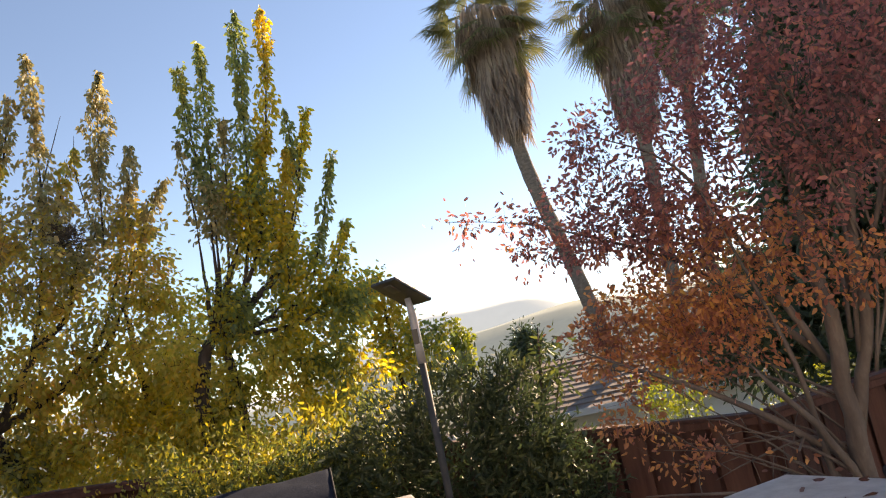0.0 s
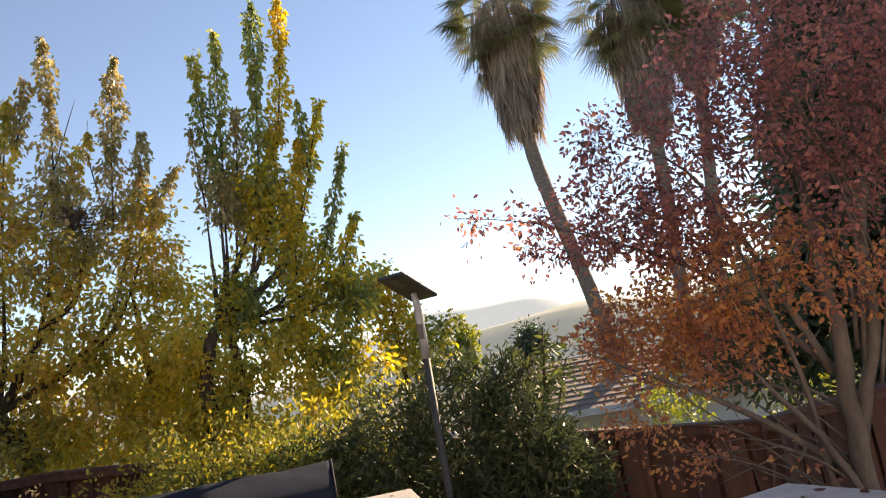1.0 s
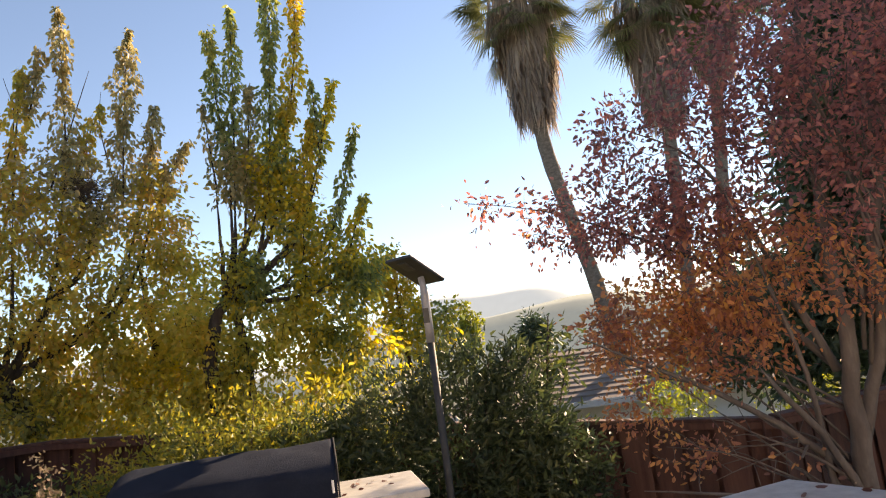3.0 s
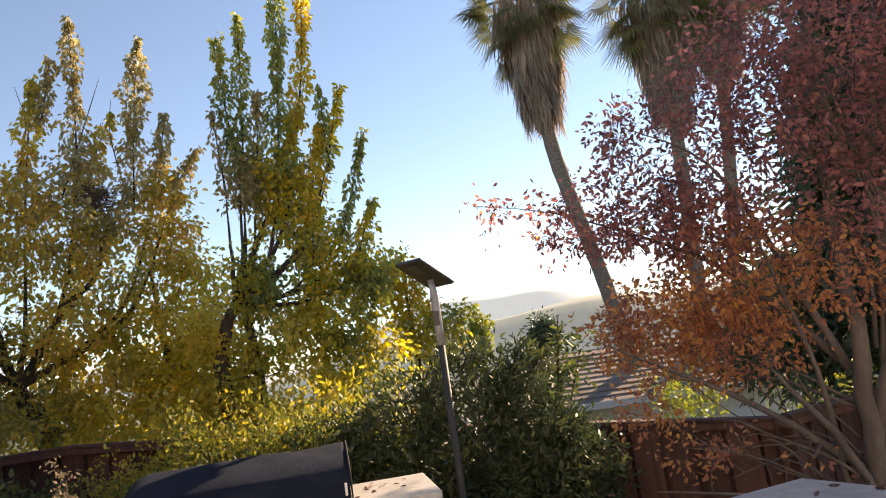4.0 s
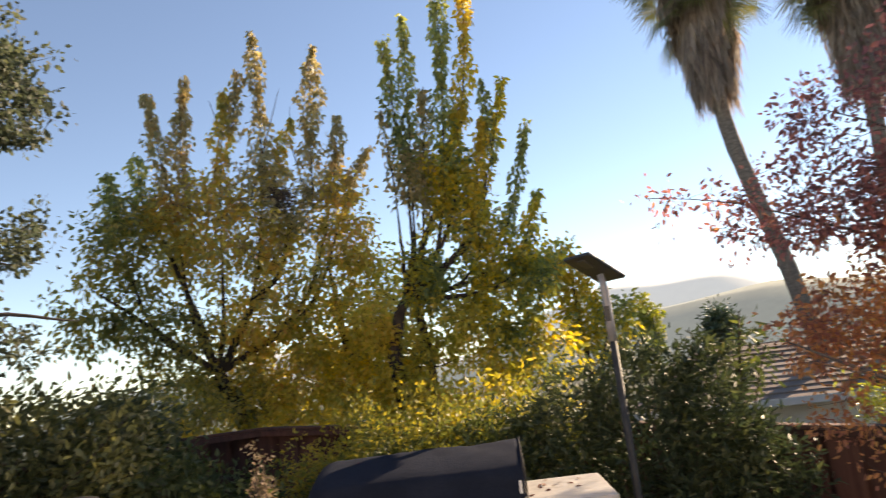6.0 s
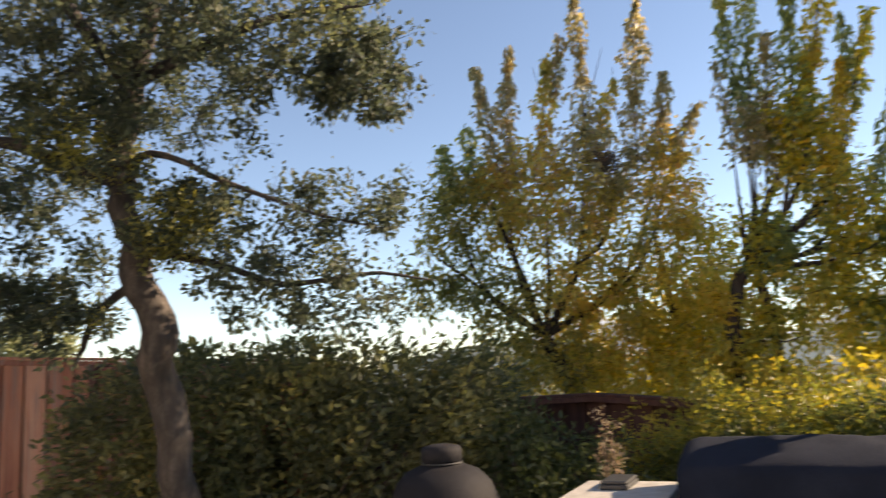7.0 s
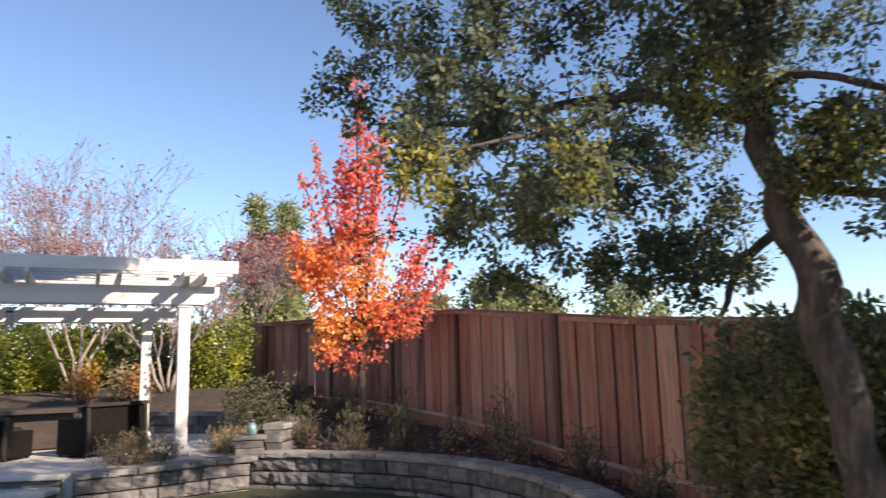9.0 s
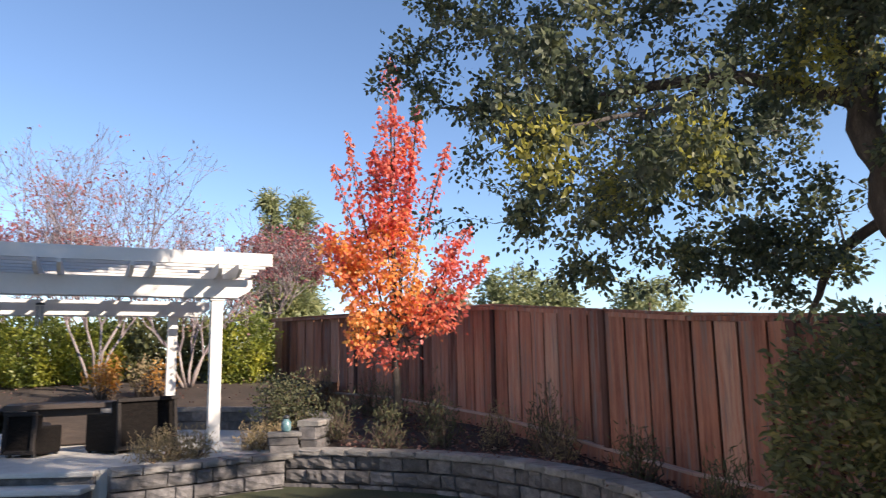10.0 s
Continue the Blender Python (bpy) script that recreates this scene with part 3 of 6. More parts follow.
# ---- fences ----
def fence_run(root, line, height, board_w, mat, seed, cap=True, kick=True, toward=(0, 0), posts=8, post_from=0):
    """boards, posts, cap rail and kickboard along a line of ground points"""
    rnd = random.Random(seed)
    pts = curve_pts(line, 12 * len(line)) if len(line) > 2 else [Vector(p) for p in line]
    cum = [0.0]
    for p, q in zip(pts, pts[1:]):
        cum.append(cum[-1] + (q.xy - p.xy).length)
    total = cum[-1]

    def on(s):
        s = min(max(s, 0), total - 1e-4)
        for i in range(len(cum) - 1):
            if cum[i + 1] > s:
                u = (s - cum[i]) / (cum[i + 1] - cum[i])
                return pts[i].lerp(pts[i + 1], u)
        return pts[-1]

    meshes = []
    for k in range(6):
        bm = a_box((board_w * (0.8 + 0.035 * k), 0.022, height - 0.05), None, 0.004)
        for v in bm.verts:
            if v.co.z > 0:
                v.co.x += 0.008 * (rnd.random() - 0.5)
        me = bpy.data.meshes.new("board")
        bm.to_mesh(me)
        bm.free()
        me.materials.append(mat)
        meshes.append(me)

    def stick(name, size, m):
        me = bpy.data.meshes.new(name)
        bm = a_box(size, None, 0.004)
        bm.to_mesh(me)
        bm.free()
        me.materials.append(m)
        return me

    post_me, back_me = stick("post", (0.1, 0.09, height + 0.02), M["redwood_dark"]), stick("back_board", (0.28, 0.02, height - 0.02), M["redwood_dark"])

    def stand(name, me, p, nrm, out, yaw, z):
        ob = new(name, me)
        ob.parent = root
        ob.matrix_basis = pose(p.x + nrm.x * out, p.y + nrm.y * out, z, 0, rnd.uniform(-0.3, 0.3), yaw)

    # boards side by side, a narrow back board darkened for shade in each joint
    s, k = 0.0, 0
    while s < total - board_w * 0.5:
        pick = rnd.randrange(6)
        w = board_w * (0.8 + 0.035 * pick)
        p, q = on(s), on(s + w)
        d = (q.xy - p.xy).normalized()
        yaw = math.degrees(math.atan2(d.y, d.x))
        mid = (p + q) / 2
        nrm = Vector((-d.y, d.x))
        if nrm.dot(Vector(toward) - mid.xy) < 0:
            nrm = -nrm
        stand("board", meshes[pick], mid, nrm, 0.02 + rnd.uniform(-0.006, 0.006), yaw + rnd.uniform(0.4, 2.4), mid.z + height / 2 + rnd.uniform(-0.006, 0.006))
        stand("back_board", back_me, on(s - 0.021), nrm, -0.03, yaw, p.z + height / 2)
        if k % posts == post_from:
            stand("post", post_me, p, nrm, 0.03, yaw, p.z + height / 2 - 0.02)
        s += w + 0.042
        k += 1
    # rails in lengths
    step = board_w * 12
    s = 0.0
    while s < total - 0.05:
        p, q = on(s), on(s + step)
        d = q - p
        yaw, rise = math.degrees(math.atan2(d.y, d.x)), -math.degrees(math.atan2(d.z, d.xy.length))
        mid = (p + q) / 2
        dn = d.xy.normalized()
        nrm = Vector((-dn.y, dn.x))
        if nrm.dot(Vector(toward) - mid.xy) < 0:
            nrm = -nrm
        L = d.length + 0.004
        if cap:
            c = part("cap_rail", a_box((L, 0.17, 0.035), None, 0.006), mat, root)
            c.matrix_basis = pose(mid.x, mid.y, mid.z + height + 0.012, 0, rise, yaw)
            c = part("top_trim", a_box((L, 0.02, 0.06), None, 0.004), mat, root)
            c.matrix_basis = pose(mid.x + nrm.x * 0.068, mid.y + nrm.y * 0.068, mid.z + height - 0.038, 0, rise, yaw)
        if kick:
            c = part("kickboard", a_box((L, 0.04, 0.34), None, 0.005), mat, root)
            c.matrix_basis = pose(mid.x + nrm.x * 0.07, mid.y + nrm.y * 0.07, mid.z - 0.16, 0, rise, yaw)
            c = part("bottom_ledge", a_box((L, 0.1, 0.035), None, 0.005), M["redwood_pale"], root)
            c.matrix_basis = pose(mid.x + nrm.x * 0.08, mid.y + nrm.y * 0.08, mid.z + 0.03, 0, rise, yaw)
        s += step


fence_a = thing("fence", (0, 0, 0), "weathered redwood board fence with a cap rail behind the planting bed", "fence")
fence_run(fence_a, FENCE, 1.83, 0.34, M["redwood"], 3)
fence_b = thing("fence", (0, 0, 0), "dark red-brown board fence behind the shrubs, below eye level", "fence")
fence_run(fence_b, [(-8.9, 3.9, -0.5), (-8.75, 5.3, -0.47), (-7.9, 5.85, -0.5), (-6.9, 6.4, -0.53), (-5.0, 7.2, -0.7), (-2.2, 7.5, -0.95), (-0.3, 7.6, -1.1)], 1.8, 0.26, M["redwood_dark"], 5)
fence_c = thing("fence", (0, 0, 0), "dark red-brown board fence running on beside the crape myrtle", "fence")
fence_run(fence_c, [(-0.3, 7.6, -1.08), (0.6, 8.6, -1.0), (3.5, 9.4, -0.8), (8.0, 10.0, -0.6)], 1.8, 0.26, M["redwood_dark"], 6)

# ---- oak ----
oak = tree("oak_tree", (-7.2, 1.75, 0.1),
     [[(-7.16, 1.67, 0.05, 0.17), (-7.07, 1.56, 0.6, 0.142), (-7.0, 1.46, 1.35, 0.138), (-6.95, 1.4, 1.85, 0.142), (-6.93, 1.33, 2.2, 0.14), (-6.94, 1.24, 2.6, 0.122), (-6.94, 1.15, 3.0, 0.11), (-6.9, 1.05, 3.5, 0.11), (-6.75, 1.15, 4.1, 0.085), (-6.4, 1.3, 4.9, 0.06), (-6.0, 1.5, 5.6, 0.03)],
      [(-6.94, 1.2, 2.8, 0.045), (-6.5, 1.75, 2.6, 0.03), (-6.3, 2.2, 2.42, 0.024), (-6.0, 2.8, 2.48, 0.016), (-5.8, 3.3, 2.4, 0.007)],
      [(-6.9, 1.08, 3.4, 0.04), (-6.6, 1.3, 3.5, 0.028), (-6.3, 1.8, 3.2, 0.022), (-6.0, 2.3, 2.95, 0.015), (-5.8, 2.9, 2.8, 0.006)],
      ] + [[(-6.9, 1.05, 3.3, 0.06), (-6.97, 0.16, 3.6, 0.045), (-7.3, -1.0, 3.62, 0.03), (-7.3, -2.0, 3.7, 0.012)],
      [(-6.97, 0.16, 3.55, 0.03), (-6.5, -0.3, 3.2, 0.022), (-5.7, -0.5, 2.95, 0.014), (-5.1, -0.95, 2.7, 0.006)],
      [(-6.78, 1.15, 4.0, 0.06), (-5.9, 0.3, 4.6, 0.04), (-5.6, -0.8, 4.8, 0.015)],
      [(-6.75, 1.15, 4.1, 0.055), (-5.9, 1.9, 4.4, 0.035), (-5.3, 2.6, 4.4, 0.012)],
      [(-6.94, 1.24, 2.55, 0.04), (-7.36, 0.95, 2.32, 0.04), (-7.55, 0.88, 2.1, 0.03), (-7.7, 0.8, 1.85, 0.012)]],
     [((-6.5, -0.1, 4.6), (1.5, 2.0, 0.95), 9.5), ((-7.1, -1.7, 4.1), (0.5, 0.8, 0.6), 1.6), ((-5.1, -0.9, 2.65), (0.3, 0.35, 0.28), 0.25), ((-8.7, 0.5, 3.9), (0.7, 1.0, 0.6), 2.4), ((-8.3, 1.7, 4.7), (0.7, 1.0, 0.6), 2.2), ((-8.6, -0.9, 3.9), (0.6, 0.8, 0.5), 0.9), ((-7.08, -1.0, 2.42), (0.3, 0.4, 0.25), 0.35), ((-7.15, -0.35, 2.35), (0.3, 0.4, 0.28), 0.6), ((-7.14, 0.3, 2.3), (0.3, 0.35, 0.28), 0.6), ((-7.1, 0.7, 2.35), (0.3, 0.3, 0.25), 0.4), ((-5.5, -0.15, 2.75), (0.4, 0.4, 0.35), 0.4), ((-6.4, -0.6, 2.75), (0.5, 0.6, 0.4), 0.75), ((-5.9, -0.8, 3.35), (0.5, 0.5, 0.4), 0.8), ((-7.9, 0.2, 2.6), (0.5, 0.6, 0.4), 0.5)] + [ ((-7.7, 0.75, 3.0), (0.5, 0.4, 0.5), 0.5), ((-6.7, 0.85, 3.6), (0.5, 0.5, 0.5), 1.6), ((-6.2, 0.9, 4.15), (0.7, 0.8, 0.45), 1.4), ((-7.1, -0.9, 3.35), (0.75, 1.25, 0.6), 1.7), ((-8.5, -0.8, 3.3), (0.6, 1.0, 0.55), 0.7), ((-7.15, -1.1, 2.65), (0.55, 0.95, 0.4), 0.75), ((-7.1, 0.2, 2.75), (0.6, 0.7, 0.55), 1.15), ((-5.95, 2.6, 2.65), (0.4, 0.75, 0.36), 0.7)] + [
      ((-6.3, 1.8, 2.95), (0.35, 0.5, 0.3), 0.5), ((-5.65, 1.95, 4.3), (0.75, 1.1, 0.6), 4.6), ((-5.85, 2.7, 4.0), (0.5, 0.55, 0.34), 1.8), ((-6.3, 1.8, 3.4), (0.3, 0.4, 0.3), 0.45), ((-6.1, 2.45, 3.05), (0.35, 0.55, 0.25), 0.5), ((-5.9, 2.9, 3.1), (0.3, 0.4, 0.25), 0.45), ((-6.35, 1.95, 2.45), (0.35, 0.45, 0.35), 0.9), ((-6.2, 2.6, 2.2), (0.4, 0.7, 0.25), 0.9), ((-7.2, 1.0, 2.5), (0.4, 0.45, 0.3), 0.35), ((-6.6, 1.35, 2.95), (0.25, 0.32, 0.34), 0.9), ((-6.3, 1.0, 5.3), (1.6, 2.0, 0.6), 3), ((-7.4, 0.75, 2.1), (0.35, 0.4, 0.25), 0.25), ((-6.9, 0.6, 3.9), (0.7, 0.9, 0.6), 1.5)],
     2890, 26, (0.045, 0.028), 0.12, "bark_grey", "leaf_oak", "broad evergreen oak with a leaning grey trunk and dark green leaves", seed=11, hollow=0.0, twig=0.009, boughs=330, bough=0.14, gather=0.65)

# olive-green tufts low in the crown, sunlight put into their lighter leaf colour
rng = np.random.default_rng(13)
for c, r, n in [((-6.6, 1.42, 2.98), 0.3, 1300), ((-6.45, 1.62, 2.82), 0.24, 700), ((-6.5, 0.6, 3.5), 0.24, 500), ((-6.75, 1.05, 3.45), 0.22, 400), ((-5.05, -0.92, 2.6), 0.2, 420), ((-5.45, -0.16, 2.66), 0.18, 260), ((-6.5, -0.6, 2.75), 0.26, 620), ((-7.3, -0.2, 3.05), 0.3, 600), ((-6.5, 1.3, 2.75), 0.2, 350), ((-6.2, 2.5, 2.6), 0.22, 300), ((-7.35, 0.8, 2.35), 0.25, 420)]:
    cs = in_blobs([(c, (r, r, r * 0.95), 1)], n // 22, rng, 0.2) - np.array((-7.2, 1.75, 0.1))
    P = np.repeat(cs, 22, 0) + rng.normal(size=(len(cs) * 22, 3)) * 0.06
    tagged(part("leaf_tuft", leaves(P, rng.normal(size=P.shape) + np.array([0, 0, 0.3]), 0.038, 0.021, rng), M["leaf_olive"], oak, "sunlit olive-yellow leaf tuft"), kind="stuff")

# the unseen top of its crown, added wide enough to shade the pergola
rng = np.random.default_rng(12)
top_c = in_blobs([((-7.0, -0.8, 6.8), (1.5, 2.1, 1.3), 1)], 460, rng, 0.1) - np.array((-7.2, 1.75, 0.1))
top_p = np.repeat(top_c, 34, 0) + rng.normal(size=(460 * 34, 3)) * 0.13
top_stem = Tubes()
for c in top_c[::4]:
    top_stem.add([(0.9, -0.5, 4.6), tuple(c * 0.5 + np.array([0.45, -0.3, 2.3])), tuple(c)], [0.035, 0.02, 0.006], 4)
tagged(part("twig_work", top_stem.data(), M["bark_grey"], oak), kind="stuff")
tagged(part("crown", leaves(top_p, rng.normal(size=(len(top_p), 3)), 0.1, 0.07, rng), M["leaf_oak"], oak), kind="stuff")

# ---- hedge on the fence ----
shrub("hedge", (-7.9, 2.4, 0.0), [((-8.5, 1.35, 1.0), (0.55, 0.7, 1.08), 1.2), ((-8.1, 2.0, 1.05), (0.6, 0.75, 1.1), 1.4), ((-7.7, 2.7, 1.05), (0.6, 0.8, 1.12), 1.5), ((-7.3, 3.4, 1.0), (0.65, 0.8, 1.06), 1.5), ((-6.9, 4.1, 0.9), (0.7, 0.7, 1.05), 1.3)],
      33000, (0.078, 0.034), "leaf_hedge", "tall dense dark green hedge grown over the fence", "hedge", seed=21, stems=60, hollow=0.42, bumps=0.015, flat=2.06)
shrub("shrub", (-6.6, 5.0, -0.3), [((-7.05, 4.55, 0.6), (0.75, 0.6, 1.0), 1), ((-6.4, 5.0, 0.25), (0.7, 0.5, 0.8), 0.8), ((-5.7, 5.5, 0.1), (0.8, 0.5, 0.7), 0.7)], 15000, (0.06, 0.022), "leaf_dark", "loose dark green shrub below the pear tree", seed=22, stems=30, bunch=40, loose=1.6)

shrub("shrub", (-5.3, 5.7, -0.5), [((-5.7, 5.55, 0.45), (0.4, 0.4, 0.78), 0.8), ((-5.25, 5.75, 0.65), (0.5, 0.4, 0.8), 1), ((-4.65, 6.0, 0.65), (0.5, 0.4, 0.85), 1)], 17000, (0.05, 0.02), "leaf_shrub", "loose olive-green shrub in front of the dark fence", seed=23, stems=34, hollow=0.2, bumps=0.14, bunch=60, loose=1.9)
shrub("shrub", (-5.9, 4.4, -0.3), [((-6.05, 4.25, 0.55), (0.45, 0.4, 0.75), 1), ((-5.6, 4.7, 0.2), (0.5, 0.4, 0.75), 0.8)], 6000, (0.065, 0.03), "leaf_dark", "dark shrub beside the covered smoker", seed=24, stems=26, hollow=0.3, bumps=0.08)

# ---- pear trees ----


def limb_to(fork, tip, r, sag=0.25):
    """a limb that leaves the fork outwards and then turns up to its tip"""
    m1 = [f * 0.55 + t * 0.45 for f, t in zip(fork, tip)]
    return [(*fork, r), (m1[0] + (tip[0] - fork[0]) * 0.22, m1[1] + (tip[1] - fork[1]) * 0.22, m1[2] - sag, r * 0.62), (*tip, 0.005)]


# the golden pear: a short leaning trunk, a wide crown and upright plumes
foot, fork = (-8.55, 7.45, -1.3), (-9.15, 7.0, 2.07)
plumes = [((-9.58, 6.39, 6.29), (-9.42, 6.63, 4.5), 0.24, 742, "leaf_tan"), ((-9.26, 6.85, 6.56), (-9.29, 6.81, 4.3), 0.24, 945, "leaf_tan"), ((-8.93, 7.28, 6.34), (-9.04, 7.14, 4.3), 0.28, 945, "leaf_pear"),
          ((-8.78, 7.46, 6.66), (-8.89, 7.33, 5.6), 0.18, 337, "leaf_tan"), ((-8.62, 7.65, 7.32), (-8.61, 7.66, 5.0), 0.24, 900, "leaf_tan"), ((-7.97, 8.31, 7.03), (-8.14, 8.16, 4.4), 0.32, 1395, "leaf_tan"),
          ((-7.76, 8.51, 5.85), (-7.91, 8.37, 4.5), 0.23, 540, "leaf_tan"), ((-9.68, 6.24, 5.32), (-9.63, 6.31, 4.4), 0.26, 405, "leaf_plume"), ((-9.88, 5.9, 5.07), (-9.83, 5.98, 4.2), 0.26, 405, "leaf_plume"),
          ((-8.28, 8.02, 5.84), (-8.55, 7.73, 4.7), 0.23, 450, "leaf_pear"), ((-7.44, 8.79, 5.28), (-7.79, 8.48, 4.4), 0.21, 405, "leaf_tan")]
lim = [[(*foot, 0.17), (-8.98, 7.22, 1.35, 0.13), (*fork, 0.1)]] + [limb_to(fork, p[1], 0.05) for p in plumes[::2]]
lim += [[(*fork, 0.07), (-8.82, 7.42, 3.0, 0.05), (-8.5, 7.75, 3.5, 0.03), (-8.3, 8.0, 4.6, 0.008)], [(*fork, 0.06), (-9.38, 6.68, 3.4, 0.042), (-9.6, 6.4, 4.4, 0.01)],
        [(*fork, 0.05), (-9.7, 6.2, 2.9, 0.03), (-10.03, 5.63, 3.44, 0.008)],
        # leafless shoots between the plumes
        [(-8.75, 7.5, 4.6, 0.013), (-8.5, 7.75, 5.7, 0.008), (-8.35, 7.9, 6.35, 0.003)], [(-9.1, 7.05, 4.7, 0.012), (-9.0, 7.2, 5.6, 0.007), (-9.08, 7.12, 6.2, 0.003)],
        [(-8.2, 8.1, 4.6, 0.012), (-8.32, 8.0, 5.5, 0.007), (-8.28, 8.02, 6.05, 0.003)]]
tree("pear_tree", foot, lim,
     [((-9.05, 7.15, 4.0), (1.05, 1.05, 0.95), 3.2, "leaf_pear"), ((-8.6, 7.65, 4.4), (0.8, 0.8, 0.75), 1.6, "leaf_tan"), ((-9.8, 5.98, 3.95), (0.5, 0.5, 0.85), 1.7, "leaf_olive_pear"), ((-9.5, 6.5, 4.3), (0.5, 0.5, 0.6), 0.9, "leaf_pear"),
      ((-7.78, 8.5, 4.1), (0.42, 0.42, 0.95), 1.4, "leaf_pear"), ((-8.3, 8.0, 3.4), (0.7, 0.7, 0.8), 1.5, "leaf_pear"), ((-9.6, 6.4, 2.75), (0.75, 0.7, 0.65), 1.7, "leaf_olive_pear"), ((-8.9, 7.3, 2.7), (0.9, 0.7, 0.6), 1.5, "leaf_pear"),
      ((-8.1, 8.2, 2.3), (0.8, 0.7, 0.8), 2.3, "leaf_bright"), ((-8.6, 7.6, 2.1), (0.8, 0.6, 0.6), 1.4, "leaf_pear"), ((-10.0, 5.7, 3.0), (0.35, 0.45, 0.6), 0.7, "leaf_olive_pear"), ((-9.3, 6.8, 1.75), (1.3, 0.9, 0.5), 2.3, "leaf_olive_pear"), ((-8.3, 7.7, 1.35), (1.2, 0.8, 0.6), 1.7, "leaf_bright"), ((-7.6, 8.65, 3.0), (0.5, 0.45, 0.9), 1.0, "leaf_bright")],
     980, 31, (0.078, 0.042), 0.25, "bark_dark", "leaf_pear", "ornamental pear tree in yellow and orange autumn leaf, with upright plumes", seed=31, droop=0.9, spires=plumes, hollow=0.1, boughs=150, bough=0.3, gather=0.5, bare=24)

# an old nest in its crown
rng = np.random.default_rng(35)
nest = thing("bird_nest", (-8.18, 7.57, 4.47), "dark tangled nest of twigs high in the pear tree", "nest")
tub = Tubes()
for _ in range(260):
    c = np.clip(rng.normal(size=3), -1.5, 1.5) * np.array([0.12, 0.12, 0.1])
    d = rng.normal(size=3) * np.array([1, 1, 0.4])
    d *= 0.1 / np.linalg.norm(d)
    tub.add([c - d, c + d], [0.005, 0.003], 3)
part("twig_tangle", tub.data(), M["bark_brown"], nest)

# the pear beside it: slender, its plumes green above and yellow below
footB, forkB = (-6.75, 8.25, -1.6), (-6.55, 8.2, 2.7)
plumesB = [((-6.47, 8.23, 6.54), (-6.36, 8.31, 4.6), 0.21, 765, "leaf_plume"), ((-6.22, 8.42, 6.86), (-6.33, 8.34, 4.4), 0.19, 855, "leaf_plume"), ((-5.76, 8.74, 7.3), (-5.96, 8.6, 4.3), 0.24, 1440, "leaf_plume"),
           ((-5.44, 8.94, 7.3), (-5.68, 8.79, 5.1), 0.20, 900, "leaf_gold"), ((-5.68, 8.79, 5.4), (-6.12, 8.49, 3.5), 0.30, 1080, "leaf_gold"), ((-5.37, 8.98, 5.73), (-5.36, 8.99, 4.5), 0.15, 292, "leaf_plume"),
           ((-5.11, 9.13, 5.71), (-5.35, 9.0, 4.7), 0.15, 292, "leaf_pear_green"), ((-5.42, 8.95, 5.15), (-5.67, 8.8, 3.2), 0.30, 1260, "leaf_gold"), ((-4.91, 9.24, 5.0), (-5.38, 8.98, 3.3), 0.15, 540, "leaf_plume"),
           ((-4.89, 9.25, 3.99), (-5.25, 9.05, 2.9), 0.23, 540, "leaf_pear_green"), ((-6.59, 8.13, 5.47), (-6.52, 8.18, 4.3), 0.15, 202, "leaf_tan"), ((-6.09, 8.51, 5.7), (-6.2, 8.43, 4.3), 0.20, 427, "leaf_tan")]
limB = [[(*footB, 0.12), (-6.71, 8.03, 1.98, 0.09), (*forkB, 0.07)]] + [limb_to(forkB, p[1], 0.042, 0.1) for p in plumesB]
limB += [[(-6.4, 8.6, -1.6, 0.08), (-6.4, 8.4, 1.6, 0.06), (-6.42, 8.26, 2.96, 0.05), (-6.0, 8.6, 4.2, 0.02)]]
tree("pear_tree", footB, limB,
     [((-5.6, 8.85, 3.3), (0.42, 0.4, 0.75), 1.5, "leaf_pear_green"), ((-5.85, 8.7, 4.3), (0.45, 0.45, 0.7), 1.3, "leaf_pear_green"), ((-6.35, 8.3, 3.0), (0.35, 0.35, 0.5), 1.1, "leaf_pear_green"), ((-5.4, 8.95, 2.5), (0.6, 0.5, 0.6), 1.6, "leaf_pear_green"),
      ((-6.3, 8.3, 4.4), (0.28, 0.28, 0.5), 0.5, "leaf_tan"), ((-6.05, 8.5, 2.2), (0.7, 0.5, 0.5), 1.3, "leaf_bright"), ((-6.75, 8.0, 2.2), (0.45, 0.45, 0.7), 0.9, "leaf_bright"), ((-5.0, 9.15, 2.9), (0.35, 0.35, 0.5), 0.7, "leaf_pear_green"), ((-5.2, 9.05, 1.7), (0.8, 0.5, 0.5), 1.1, "leaf_pear_green")],
     480, 32, (0.076, 0.04), 0.23, "bark_dark", "leaf_pear_green", "tall slender pear tree, green turning yellow, with upright plumes", seed=32, droop=0.9, spires=plumesB, hollow=0.1, boughs=80, bough=0.25, gather=0.5, bare=10)
tree("pear_tree", (-5.3, 10.9, -1.9), [[(-5.3, 10.9, -1.9, 0.09), (-5.3, 10.9, 1.0, 0.06), (-5.4, 10.9, 3.3, 0.012)], [(-5.3, 10.9, 0.8, 0.04), (-4.9, 11.1, 2.4, 0.012)]],
     [((-5.45, 10.85, 2.9), (0.42, 0.4, 0.55), 1.0), ((-5.1, 11.0, 2.1), (0.6, 0.5, 0.6), 1.2, "leaf_pear_green")], 100, 40, (0.078, 0.044), 0.22, "bark_dark", "leaf_gold", "small golden-leaved tree beyond the bush", seed=33, droop=0.7)
